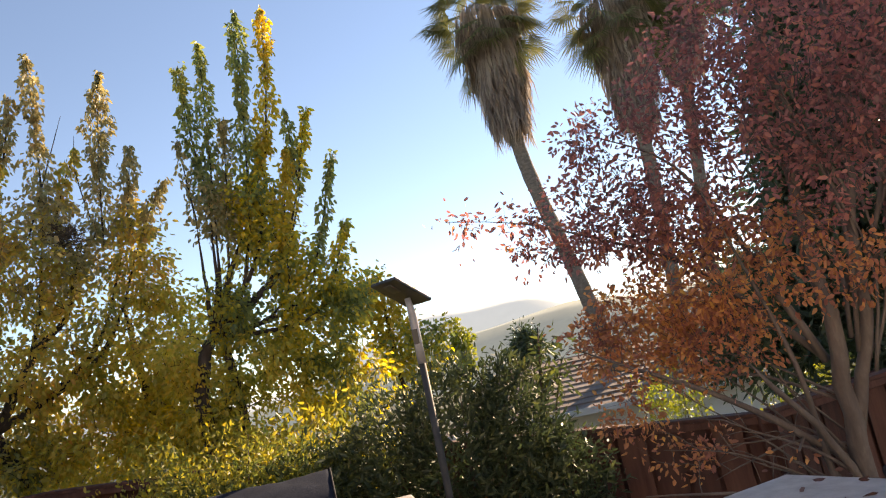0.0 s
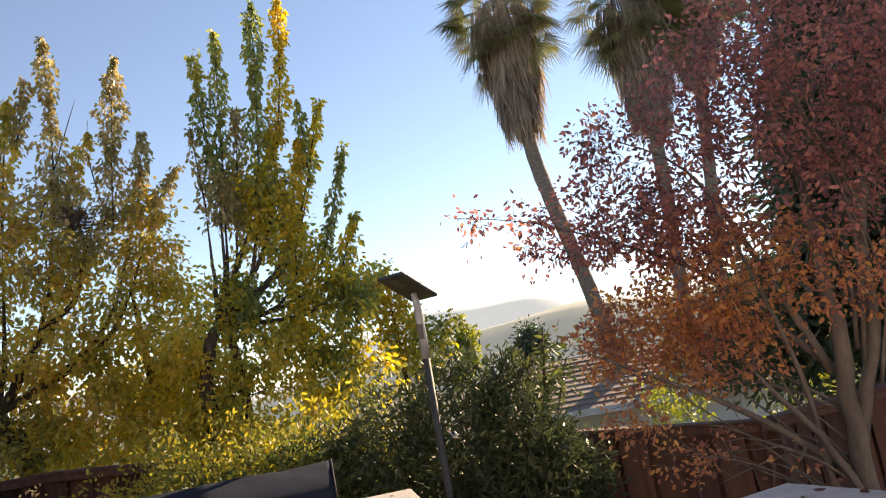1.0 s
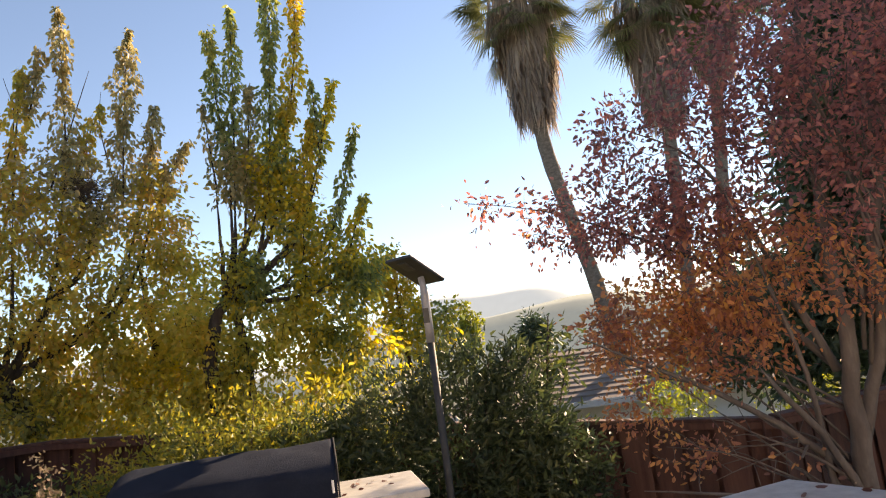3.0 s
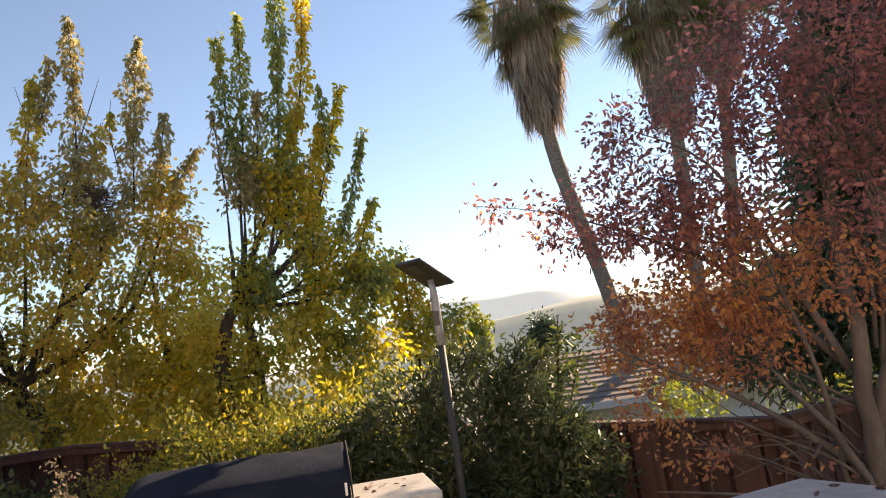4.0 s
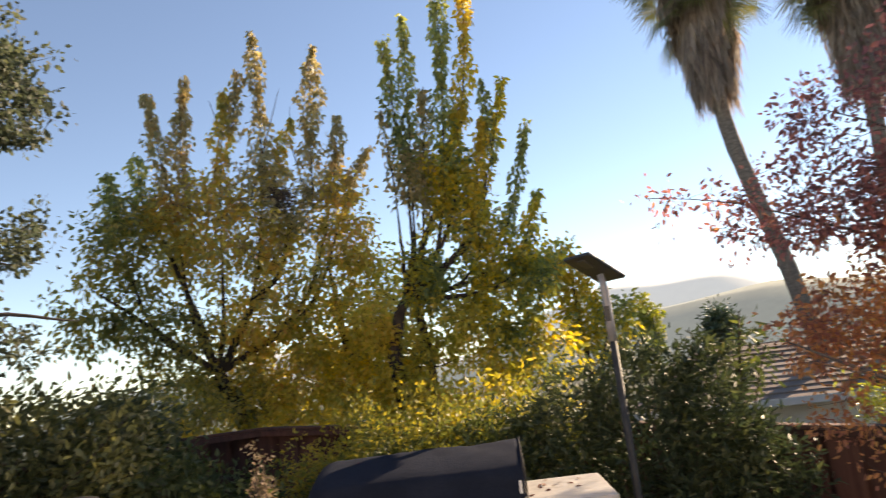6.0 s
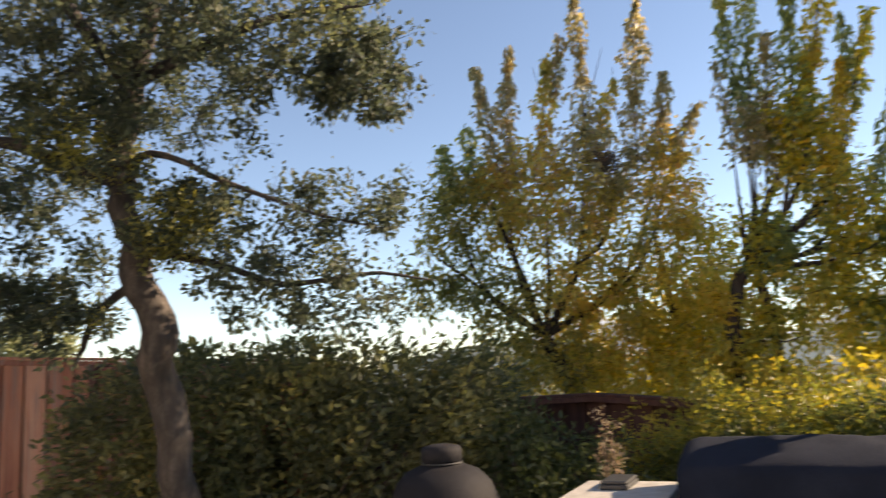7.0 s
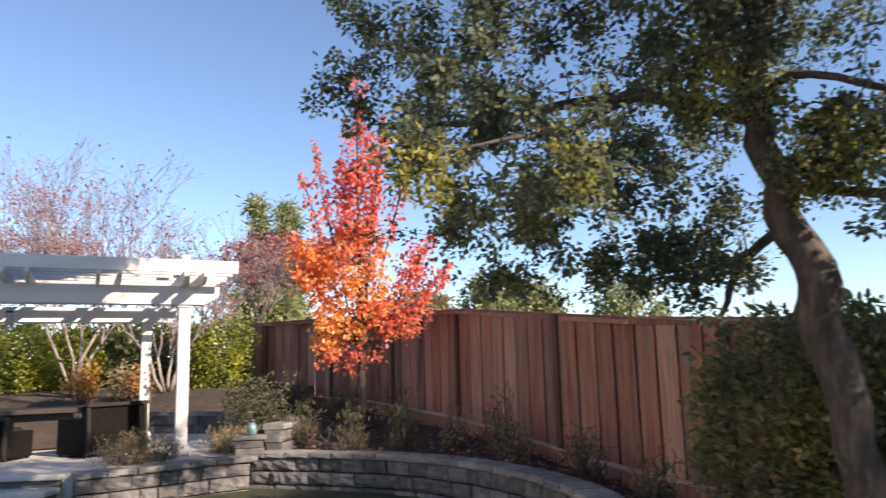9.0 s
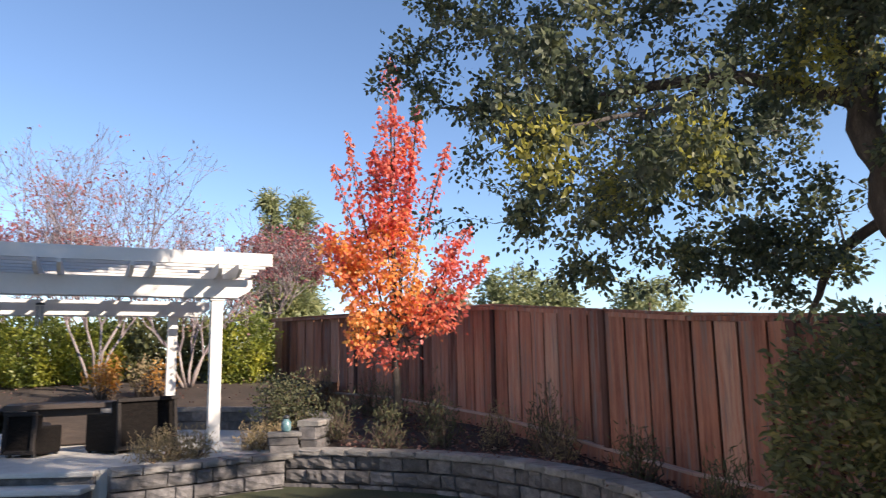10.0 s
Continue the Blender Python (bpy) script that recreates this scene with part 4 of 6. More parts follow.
tree("pear_tree", (-7.9, 9.0, -1.6), [[(-7.9, 9.0, -1.6, 0.1), (-8.06, 8.6, 1.76, 0.075), (-8.16, 8.5, 2.87, 0.04), (-8.3, 8.5, 3.7, 0.012)], [(-8.06, 8.6, 1.7, 0.045), (-7.4, 8.9, 2.6, 0.025), (-7.2, 9.1, 3.2, 0.008)], [(-8.0, 8.7, 1.0, 0.035), (-7.1, 8.6, 1.9, 0.01)]],
     [((-7.5, 8.6, 2.2), (0.75, 0.5, 0.9), 1.2, "leaf_bright"), ((-7.0, 8.2, 1.5), (0.8, 0.5, 0.7), 1), ((-7.9, 8.4, 1.5), (0.8, 0.5, 0.6), 1), ((-6.5, 7.9, 1.3), (0.9, 0.5, 0.6), 1.2, "leaf_bright")], 280, 32, (0.074, 0.038), 0.25, "bark_dark", "leaf_pear_green", "smaller pear tree filling the gap between the taller ones", seed=34, droop=0.8)

# ---- shrubs under the pear trees ----
shrub("sapling_thicket", (-7.6, 8.0, -1.4), [((-8.6, 7.3, 0.7), (1.0, 0.55, 1.15), 1.2), ((-7.5, 8.0, 0.75), (1.0, 0.55, 1.2), 1.3), ((-9.6, 6.6, 0.7), (0.8, 0.55, 1.1), 1)], 6500, (0.082, 0.04), "leaf_bright", "thicket of yellow-green pear saplings behind the dark fence", seed=44, stems=70, hollow=0.3, bumps=0.1, bunch=16, loose=1.2)
shrub("sapling_thicket", (-6.0, 8.3, -1.4), [((-6.5, 8.1, 0.65), (0.9, 0.5, 1.15), 1.2), ((-5.5, 8.4, 0.6), (0.9, 0.5, 1.1), 1.2), ((-4.7, 8.5, 0.25), (0.6, 0.5, 0.8), 0.6)], 6000, (0.082, 0.038), "leaf_bright", "sunlit yellow-green thicket of saplings behind the dark fence", seed=45, stems=60, hollow=0.3, bumps=0.1, bunch=16, loose=1.2)
shrub("shrub", (-5.0, 6.6, -0.6), [((-5.7, 6.5, 0.3), (0.7, 0.5, 0.9), 1), ((-5.0, 6.7, 0.35), (0.8, 0.5, 0.95), 1.1), ((-4.3, 6.75, 0.45), (0.75, 0.5, 1.05), 1.1)], 15000, (0.075, 0.027), "leaf_shrub", "yellow-green shrub glowing in the low sun", seed=41, stems=60, hollow=0.3, bumps=0.14, bunch=16, loose=1.1)
shrub("shrub", (-4.6, 5.7, -0.5), [((-4.9, 5.75, 0.35), (0.6, 0.4, 0.75), 1), ((-4.1, 6.05, 0.4), (0.6, 0.4, 0.8), 1)], 10000, (0.078, 0.025), "leaf_dark", "glossy dark green shrub behind the covered grill", seed=43, stems=40, hollow=0.35, bumps=0.12, bunch=14, loose=1.0)
shrub("oleander_bush", (-2.75, 6.6, -0.6), [((-3.35, 6.45, 0.5), (0.5, 0.45, 1.15), 1), ((-2.8, 6.6, 0.6), (0.6, 0.42, 1.2), 1.3), ((-2.35, 6.75, 0.55), (0.42, 0.4, 1.15), 1), ((-2.0, 6.85, 0.2), (0.35, 0.35, 0.85), 0.7), ((-3.7, 6.2, 0.4), (0.4, 0.4, 0.9), 0.7), ((-2.7, 6.5, -0.1), (1.0, 0.45, 0.7), 0.9)], 30000, (0.08, 0.022), "leaf_oleander", "rounded dark green bush with long narrow leaves", seed=42, stems=60, hollow=0.5, bumps=0.04, bunch=11, loose=0.75)

# ---- crape myrtle ----
crape = tree("crape_myrtle", (0.2, 5.95, -0.3),
     [[(0.17, 5.95, -0.3, 0.075), (0.15, 5.82, 0.55, 0.064), (0.17, 5.74, 1.2, 0.052), (0.2, 5.72, 2.1, 0.042), (0.27, 5.7, 3.0, 0.026), (0.32, 5.6, 3.9, 0.008)],
      [(0.16, 5.82, 0.75, 0.046), (0.36, 5.74, 1.35, 0.04), (0.47, 5.69, 2.06, 0.034), (0.62, 5.66, 2.94, 0.022), (0.68, 5.6, 3.6, 0.01)],
      [(0.2, 5.95, 0.2, 0.04), (0.7, 6.0, 1.2, 0.04), (1.1, 5.9, 2.4, 0.026), (1.4, 5.7, 3.6, 0.012)],
      [(0.14, 5.9, 0.5, 0.03), (-0.4, 5.6, 1.0, 0.022), (-1.0, 5.3, 1.4, 0.011), (-1.35, 5.1, 1.62, 0.003)],
      [(0.12, 5.85, 1.2, 0.03), (-0.5, 5.75, 1.95, 0.017), (-1.1, 5.62, 2.32, 0.008), (-1.6, 5.52, 2.56, 0.004), (-2.1, 5.43, 2.7, 0.002)],
      ] + [[(0.1, 5.8, 1.2, 0.03), (-0.22, 5.68, 2.1, 0.02), (-0.5, 5.62, 2.7, 0.009), (-0.98, 5.6, 3.05, 0.003)],
      [(0.3, 6.0, -0.3, 0.03), (0.5, 6.05, 0.6, 0.026), (0.62, 5.95, 1.6, 0.02), (0.85, 5.8, 2.8, 0.008)],
      [(0.1, 5.9, -0.3, 0.026), (-0.05, 5.8, 0.5, 0.022), (-0.1, 5.65, 1.3, 0.016), (-0.35, 5.4, 2.4, 0.006)],
      [(0.4, 6.05, -0.3, 0.03), (0.85, 6.1, 0.7, 0.026), (1.0, 6.0, 1.8, 0.018), (1.05, 5.8, 2.9, 0.007)],
      [(0.14, 5.93, 0.3, 0.02), (-0.5, 5.6, 0.5, 0.012), (-1.15, 5.35, 0.62, 0.005)],
      [(0.2, 5.95, 0.1, 0.03), (0.0, 5.7, 0.7, 0.025), (-0.35, 5.4, 1.3, 0.015)]],
     [((-1.0, 5.62, 1.62), (0.5, 0.35, 0.33), 0.95, "leaf_ember"), ((-0.55, 5.65, 1.5), (0.45, 0.35, 0.32), 0.8, "leaf_ember"), ((-0.35, 5.65, 1.95), (0.6, 0.4, 0.35), 0.65, "leaf_ember"), ((0.15, 5.4, 1.85), (0.55, 0.4, 0.32), 0.3, "leaf_ember"),
      ((-1.85, 5.47, 2.66), (0.25, 0.12, 0.1), 0.07, "leaf_crape"), ((-1.35, 5.6, 2.45), (0.4, 0.25, 0.3), 0.3, "leaf_crape"), ((-0.9, 5.6, 2.95), (0.3, 0.25, 0.25), 0.25, "leaf_crape"), ((-0.95, 5.65, 2.5), (0.45, 0.35, 0.4), 0.6, "leaf_crape"), ((-0.6, 5.65, 2.3), (0.4, 0.3, 0.35), 0.7, "leaf_crape")] + [
      ((-0.25, 5.6, 3.05), (0.5, 0.45, 0.55), 0.9, "leaf_crape"), ((0.4, 5.55, 3.2), (0.9, 0.7, 0.8), 2.9, "leaf_crape"), ((0.5, 5.5, 2.35), (0.7, 0.5, 0.45), 0.6, "leaf_crape"), ((1.2, 5.6, 2.7), (0.8, 0.8, 1.0), 2.1, "leaf_crape"), ((1.0, 5.5, 1.75), (0.7, 0.5, 0.35), 0.25, "leaf_ember"),
      ((-0.85, 5.7, 0.8), (0.3, 0.2, 0.13), 0.06, "leaf_ember"), ((-0.3, 5.6, 0.82), (0.3, 0.2, 0.1), 0.04, "leaf_ember"), ((-1.15, 5.65, 1.1), (0.2, 0.2, 0.2), 0.12, "leaf_ember")],
     1250, 22, (0.044, 0.021), 0.15, "bark_smooth", "leaf_crape", "many-stemmed crape myrtle with orange and dark red autumn leaves", seed=51, droop=0.55, twig=0.008)

# thin grey shoots that fan out of its foot and stand up through the leaves
rng = np.random.default_rng(52)
for k in range(30):
    if k < 13:
        foot, tip = (0.12, 5.86, rng.uniform(0.1, 1.0)), (rng.uniform(-1.25, -0.35), rng.uniform(5.4, 5.8), rng.uniform(0.6, 1.9))
        sag = 0.1
    else:
        x = rng.uniform(-0.1, 1.2)
        foot, tip = (0.2 + 0.35 * max(x, 0), 5.76, rng.uniform(0.8, 2.0)), (x * 1.2 - rng.uniform(0.0, 0.45), rng.uniform(5.35, 5.65), rng.uniform(2.7, 3.9))
        sag = -0.12
    a, b = Vector(foot) - Vector((0.2, 5.95, -0.3)), Vector(tip) - Vector((0.2, 5.95, -0.3))
    bend = Vector((0.16 if k > 12 else 0, 0, sag))
    r0 = rng.uniform(0.008, 0.015) if k < 13 else rng.uniform(0.012, 0.022)
    tub = Tubes()
    way = curve_pts([a, a.lerp(b, 0.35) + bend + Vector(rng.normal(size=3) * 0.03), a.lerp(b, 0.7) + bend * 0.6 + Vector(rng.normal(size=3) * 0.04), b], 12)
    tub.add(way, [r0 * (1 - 0.85 * q / 11) for q in range(12)], 5, 0.1)
    for q in (5, 7, 9):
        side = way[q] + (b - a) * 0.16 + Vector(rng.normal(size=3) * 0.12)
        tub.add([way[q], way[q].lerp(side, 0.5) + Vector((0, 0, 0.02)), side], [r0 * 0.4, r0 * 0.3, 0.002], 4)
    part("shoot", tub.data(), M["bark_smooth"], crape, smooth=True)


# ---- palms ----
def palm(line, skirt, r, seed, wide=1.3):
    """line: places up the trunk, the last one the head; skirt: how far the dead fronds hang below the head"""
    rng = np.random.default_rng(seed)
    foot = line[0]
    root = thing("fan_palm", foot, "tall fan palm with a thick brown skirt of dead fronds", "palm tree", "fan palms beyond the fence")
    b = np.array(foot)
    pts = [Vector(np.array(p) - b) for p in line]
    c = curve_pts(pts, 40)
    tub = Tubes()
    tub.add(c, [r * (0.84 - 0.1 * i / 39) * (1 + 0.07 * (i % 2)) for i in range(40)], 14, 0.1)
    part("trunk", tub.data(), M["palm_bark"], root, smooth=True)
    C = np.array([p[:] for p in c])
    head = C[-1]

    def axis_at(drop):
        """the trunk's middle that far below the head"""
        z = head[2] - drop
        return np.array([np.interp(z, C[:, 2], C[:, 0]), np.interp(z, C[:, 2], C[:, 1]), z])

    # green fans on long stalks, the lower ones drooping
    Vv, Ff = [], []
    for k in range(70):
        u = k / 69
        s0 = axis_at(-0.3 + 1.3 * u) if u > 0.25 else head
        az = k * 2.39996 + rng.normal() * 0.2
        tilt = radians(78 - 122 * u + rng.normal() * 9)
        out = np.array([math.cos(az), math.sin(az), 0])
        d = out * math.cos(tilt) + np.array([0, 0, 1]) * math.sin(tilt)
        side = np.cross(d, np.array([0, 0, 1]) + rng.normal(size=3) * 0.25)
        side /= np.linalg.norm(side)
        nrm = np.cross(side, d)
        tip0 = s0 + d * rng.uniform(0.95, 1.55) - np.array([0, 0, 0.15])
        i0 = len(Vv)
        Vv += [tuple(s0 - side * 0.03), tuple(s0 + side * 0.03), tuple(tip0 + side * 0.015), tuple(tip0 - side * 0.015)]
        Ff.append((i0, i0 + 1, i0 + 2, i0 + 3))
        L = rng.uniform(0.8, 1.1)
        for q in range(23):
            w = radians(-95 + 190 * q / 22)
            bd = d * math.cos(w) + side * math.sin(w) + nrm * 0.12 * abs(math.sin(w))
            mid = tip0 + bd * L * 0.5
            end = tip0 + bd * L * (0.85 + 0.15 * math.cos(w)) - np.array([0, 0, L * rng.uniform(0.2, 0.42)])
            ww = np.cross(bd, nrm) * 0.03
            i0 = len(Vv)
            Vv += [tuple(tip0), tuple(mid + ww), tuple(end), tuple(mid - ww)]
            Ff.append((i0, i0 + 1, i0 + 2, i0 + 3))
    tagged(part("fronds", (Vv, Ff), M["palm_leaf"], root), kind="stuff")
    # dead fronds hanging in a shaggy, tapering skirt
    Vv, Ff = [], []
    for k in range(2600):
        u = rng.uniform() ** 0.9
        s0 = axis_at(0.1 + (skirt - 0.9) * u)
        az = rng.uniform(0, 2 * np.pi)
        out = np.array([math.cos(az), math.sin(az), 0])
        tang = np.array([-math.sin(az), math.cos(az), 0])
        swell = math.sin(min(1.0, u * 4.0 + 0.4) * math.pi / 2) * (1 - 0.62 * max(0, u - 0.2) / 0.8)
        rad = (r * 0.9 + (wide - r) * swell * (0.82 + 0.18 * math.sin(az * 3 + u * 9 + seed))) * (0.55 + 0.45 * rng.uniform() ** 0.5)
        p0 = s0 + out * rad * 0.82
        L = rng.uniform(0.6, 1.35)
        p1 = p0 + out * (0.1 * L + rng.normal() * 0.05) + tang * rng.normal() * 0.06 + np.array([0, 0, -0.5 * L])
        p2 = p1 + out * rng.normal() * 0.09 + tang * rng.normal() * 0.1 + np.array([0, 0, -0.5 * L])
        w = (tang + out * rng.normal() * 0.5) * rng.uniform(0.015, 0.035)
        i0 = len(Vv)
        Vv += [tuple(p0 - w), tuple(p0 + w), tuple(p1 + w), tuple(p1 - w), tuple(p2)]
        Ff += [(i0, i0 + 1, i0 + 2, i0 + 3), (i0 + 3, i0 + 2, i0 + 4)]
    tagged(part("skirt", (Vv, Ff), M["palm_dry"], root), kind="stuff")
    return root


palm([(-3.2, 21.9, -2.6), (-4.18, 21.72, 3.24), (-5.02, 21.55, 7.9), (-5.12, 21.5, 12.8)], 4.7, 0.27, 1, 1.36)
palm([(-2.0, 23.5, -2.6), (-1.79, 23.51, 2.59), (-1.52, 23.53, 7.51), (-1.47, 23.53, 12.6)], 4.9, 0.26, 2, 1.36)
palm([(-1.2, 25.5, -2.6), (-0.66, 25.55, 2.84), (0.11, 25.55, 9.36), (0.37, 25.54, 13.4)], 4.0, 0.25, 3, 1.25)
tree("conifer_tree", (2.2, 11.5, -1.2), [[(2.2, 11.5, -1.2, 0.25), (2.2, 11.5, 4, 0.15), (2.3, 11.5, 9, 0.03)]],
     [((3.0, 11.5, 4.2), (1.6, 1.6, 3.8), 2.0), ((1.55, 12.0, 3.9), (0.9, 0.9, 2.6), 1.6), ((-0.2, 12.2, 1.5), (0.9, 0.6, 0.8), 0.4), ((1.9, 12.4, 6.0), (1.1, 1.1, 2.1), 0.8), ((2.0, 11.3, 1.2), (2.2, 1.5, 1.6), 1), ((0.4, 12.0, 1.6), (0.9, 0.8, 1.1), 0.45), ((1.05, 11.6, 3.0), (0.55, 0.7, 1.7), 1.1), ((2.4, 11.7, 5.6), (1.2, 1.0, 1.6), 1.2)], 820, 60, (0.2, 0.05), 0.4, "bark_brown", "needle", "dense dark evergreen tree behind the crape myrtle", seed=61)

# ---- red tree by the fence ----
trunk_at = (-13.25, -4.1, 0.7)
red_plumes = [((-13.17, -4.15, 6.85), (-13.2, -4.1, 4.4), 0.3, 364), ((-13.3, -3.69, 6.0), (-13.25, -3.9, 4.2), 0.28, 275), ((-12.94, -4.84, 5.5), (-13.05, -4.5, 3.6), 0.2, 187), ((-12.85, -5.06, 4.97), (-13.02, -4.6, 3.2), 0.2, 187),
              ((-13.42, -3.18, 5.3), (-13.3, -3.65, 3.7), 0.22, 187), ((-12.8, -5.22, 3.95), (-13.02, -4.62, 2.7), 0.24, 265), ((-13.48, -2.86, 3.9), (-13.34, -3.55, 2.6), 0.26, 265), ((-13.52, -2.6, 3.35), (-13.34, -3.4, 2.3), 0.24, 221),
              ((-13.0, -4.4, 5.2), (-13.15, -4.2, 3.4), 0.28, 287), ((-13.3, -3.8, 5.0), (-13.2, -4.0, 3.3), 0.28, 287)]
tree("red_maple", trunk_at,
     [[(*trunk_at, 0.075), (-13.22, -4.1, 1.8, 0.06), (-13.18, -4.12, 3.6, 0.035), (-13.17, -4.15, 6.6, 0.006)]] +
     [[(-13.22, -4.1, 1.6 + 0.1 * k, 0.024), ((-13.22 + p[1][0]) / 2, -2.05 + p[1][1] / 2, 0.85 + p[1][2] / 2 - 0.1, 0.018), (*p[1], 0.01), (*p[0], 0.004)] for k, p in enumerate(red_plumes[1:])],
     [((-13.16, -4.17, 3.2), (0.5, 0.62, 0.9), 2.6, "leaf_flame"), ((-13.15, -4.15, 4.4), (0.4, 0.45, 0.8), 1.4), ((-13.05, -4.5, 2.3), (0.42, 0.55, 0.36), 1.2, "leaf_flame"), ((-13.3, -3.6, 2.45), (0.42, 0.6, 0.4), 1.0), ((-12.95, -4.9, 3.3), (0.28, 0.36, 0.55), 0.8, "leaf_flame"), ((-13.42, -3.1, 3.15), (0.28, 0.4, 0.5), 0.8), ((-13.1, -4.25, 1.78), (0.35, 0.5, 0.16), 0.4), ((-13.15, -4.1, 5.3), (0.3, 0.32, 0.6), 0.6)],
     330, 20, (0.075, 0.055), 0.22, "bark_grey", "leaf_red", "young maple in bright orange and red leaf by the fence", seed=71, droop=0.6, spires=red_plumes)

# ---- more materials ----
M["cloth"] = surface("cloth", [(0.2, (0.006, 0.009, 0.017)), (0.5, (0.011, 0.015, 0.027)), (0.8, (0.02, 0.026, 0.042))], 3, 90, 0.88, 0.4, spec=0.12)
M["cloth_grey"] = surface("cloth_grey", [(0.2, (0.008, 0.008, 0.01)), (0.5, (0.014, 0.014, 0.018)), (0.8, (0.026, 0.026, 0.032))], 4, 90, 0.75, 0.4, spec=0.2)
M["counter"] = surface("counter", [(0.2, (0.28, 0.265, 0.25)), (0.5, (0.42, 0.4, 0.375)), (0.8, (0.55, 0.525, 0.49))], 14, 160, 0.5, 0.08, stain=((0.22, 0.19, 0.165), 9.0, 0.32))
M["stucco"] = surface("stucco", [(0.2, (0.42, 0.35, 0.28)), (0.5, (0.52, 0.45, 0.37)), (0.8, (0.6, 0.53, 0.45))], 2, 80, 0.95, 0.4)
M["concrete_pale"] = surface("concrete_pale", [(0.25, (0.4, 0.38, 0.35)), (0.55, (0.5, 0.48, 0.45)), (0.8, (0.6, 0.58, 0.55))], 2, 60, 0.85, 0.25)
M["stucco_cream"] = surface("stucco_cream", [(0.2, (0.6, 0.52, 0.42)), (0.5, (0.68, 0.6, 0.5)), (0.8, (0.74, 0.66, 0.56))], 2, 80, 0.95, 0.3)
M["stucco_white"] = surface("stucco_white", [(0.2, (0.62, 0.6, 0.58)), (0.5, (0.7, 0.68, 0.66)), (0.8, (0.76, 0.74, 0.72))], 2, 80, 0.95, 0.3)
M["roof_tile"] = surface("roof_tile", [(0.2, (0.14, 0.105, 0.09)), (0.5, (0.22, 0.175, 0.15)), (0.8, (0.31, 0.255, 0.22))], 1.5, 20, 0.95, 0.4, by_piece=0.3, spec=0.2)
M["pipe"] = surface("pipe", [(0.2, (0.022, 0.025, 0.028)), (0.5, (0.04, 0.043, 0.047)), (0.8, (0.065, 0.068, 0.072))], 8, 60, 0.6, 0.08, metal=0.1, spec=0.3)
M["pale_metal"] = surface("pale_metal", [(0.2, (0.22, 0.22, 0.235)), (0.5, (0.29, 0.29, 0.305)), (0.8, (0.36, 0.36, 0.375))], 6, 60, 0.45, 0.05, metal=0.2)
M["black_plastic"] = surface("black_plastic", [(0.2, (0.02, 0.021, 0.023)), (0.8, (0.04, 0.042, 0.045))], 8, 60, 0.45, 0.05)
M["solar_cell"] = surface("solar_cell", [(0.2, (0.01, 0.013, 0.03)), (0.8, (0.02, 0.026, 0.05))], 8, 60, 0.2, 0.0)
M["lens"] = surface("lens", [(0.2, (0.045, 0.045, 0.043)), (0.8, (0.07, 0.07, 0.066))], 8, 60, 0.4, 0.0)
M["wicker"] = surface("wicker", [(0.25, (0.004, 0.0035, 0.0035)), (0.55, (0.009, 0.0075, 0.007)), (0.8, (0.018, 0.015, 0.0135))], 12, 110, 0.9, 0.8, stretch=(1, 1, 2.5), spec=0.12)
M["wicker_edge"] = surface("wicker_edge", [(0.25, (0.014, 0.012, 0.012)), (0.55, (0.03, 0.026, 0.025)), (0.8, (0.055, 0.048, 0.046))], 12, 110, 0.8, 0.8, stretch=(2.5, 1, 2.5), spec=0.2)
M["table_wood"] = surface("table_wood", [(0.2, (0.014, 0.009, 0.008)), (0.5, (0.03, 0.02, 0.016)), (0.8, (0.06, 0.042, 0.034))], 3, 40, 0.5, 0.2, stretch=(1, 6, 6))
M["teal_glass"] = surface("teal_glass", [(0.2, (0.05, 0.1, 0.12)), (0.5, (0.1, 0.2, 0.23)), (0.8, (0.3, 0.36, 0.36))], 8, 60, 0.25, 0.05)
M["white_thread"] = surface("white_thread", [(0.2, (0.55, 0.55, 0.55)), (0.8, (0.68, 0.68, 0.68))], 20, 90, 0.8, 0.0)
M["glass_dark"] = surface("glass_dark", [(0.2, (0.03, 0.035, 0.04)), (0.8, (0.06, 0.065, 0.07))], 1, 10, 0.1, 0.0)
M["pink_seed"] = leafy("pink_seed", [(0.0, (0.07, 0.08, 0.04)), (0.5, (0.17, 0.13, 0.085)), (1.0, (0.28, 0.2, 0.15))], 4, 0.4, 0.3, 0.8)
M["rust_leaf"] = leafy("rust_leaf", [(0.0, (0.05, 0.022, 0.02)), (0.5, (0.11, 0.05, 0.042)), (0.8, (0.2, 0.11, 0.09)), (1.0, (0.42, 0.33, 0.28))], 3, 0.2, 0.2, 0.8)


# ---- curved retaining wall ----
def block_mesh(name, l, d, h, rough, rnd, mat):
    """a split-faced block: its front (-y) is broken, the rest cut square"""
    bm = bmesh.new()
    box(bm, (l, d, h))
    front = [f for f in bm.faces if f.normal.y < -0.9]
    es = [e0 for f in front for e0 in f.edges]
    bmesh.ops.subdivide_edges(bm, edges=es, cuts=3, use_grid_fill=True)
    for v in bm.verts:
        if v.co.y < -d / 2 + 1e-4:
            edge = abs(abs(v.co.x) - l / 2) < 1e-4 or abs(abs(v.co.z) - h / 2) < 1e-4
            v.co.y += (rnd.uniform(0.0, 0.02) if edge else -rnd.uniform(0.0, rough)) 
            if edge:
                v.co.x *= rnd.uniform(0.95, 0.985)
                v.co.z *= rnd.uniform(0.92, 0.98)
    me = bpy.data.meshes.new(name)
    bm.to_mesh(me)
    bm.free()
    me.materials.append(mat)
    return me


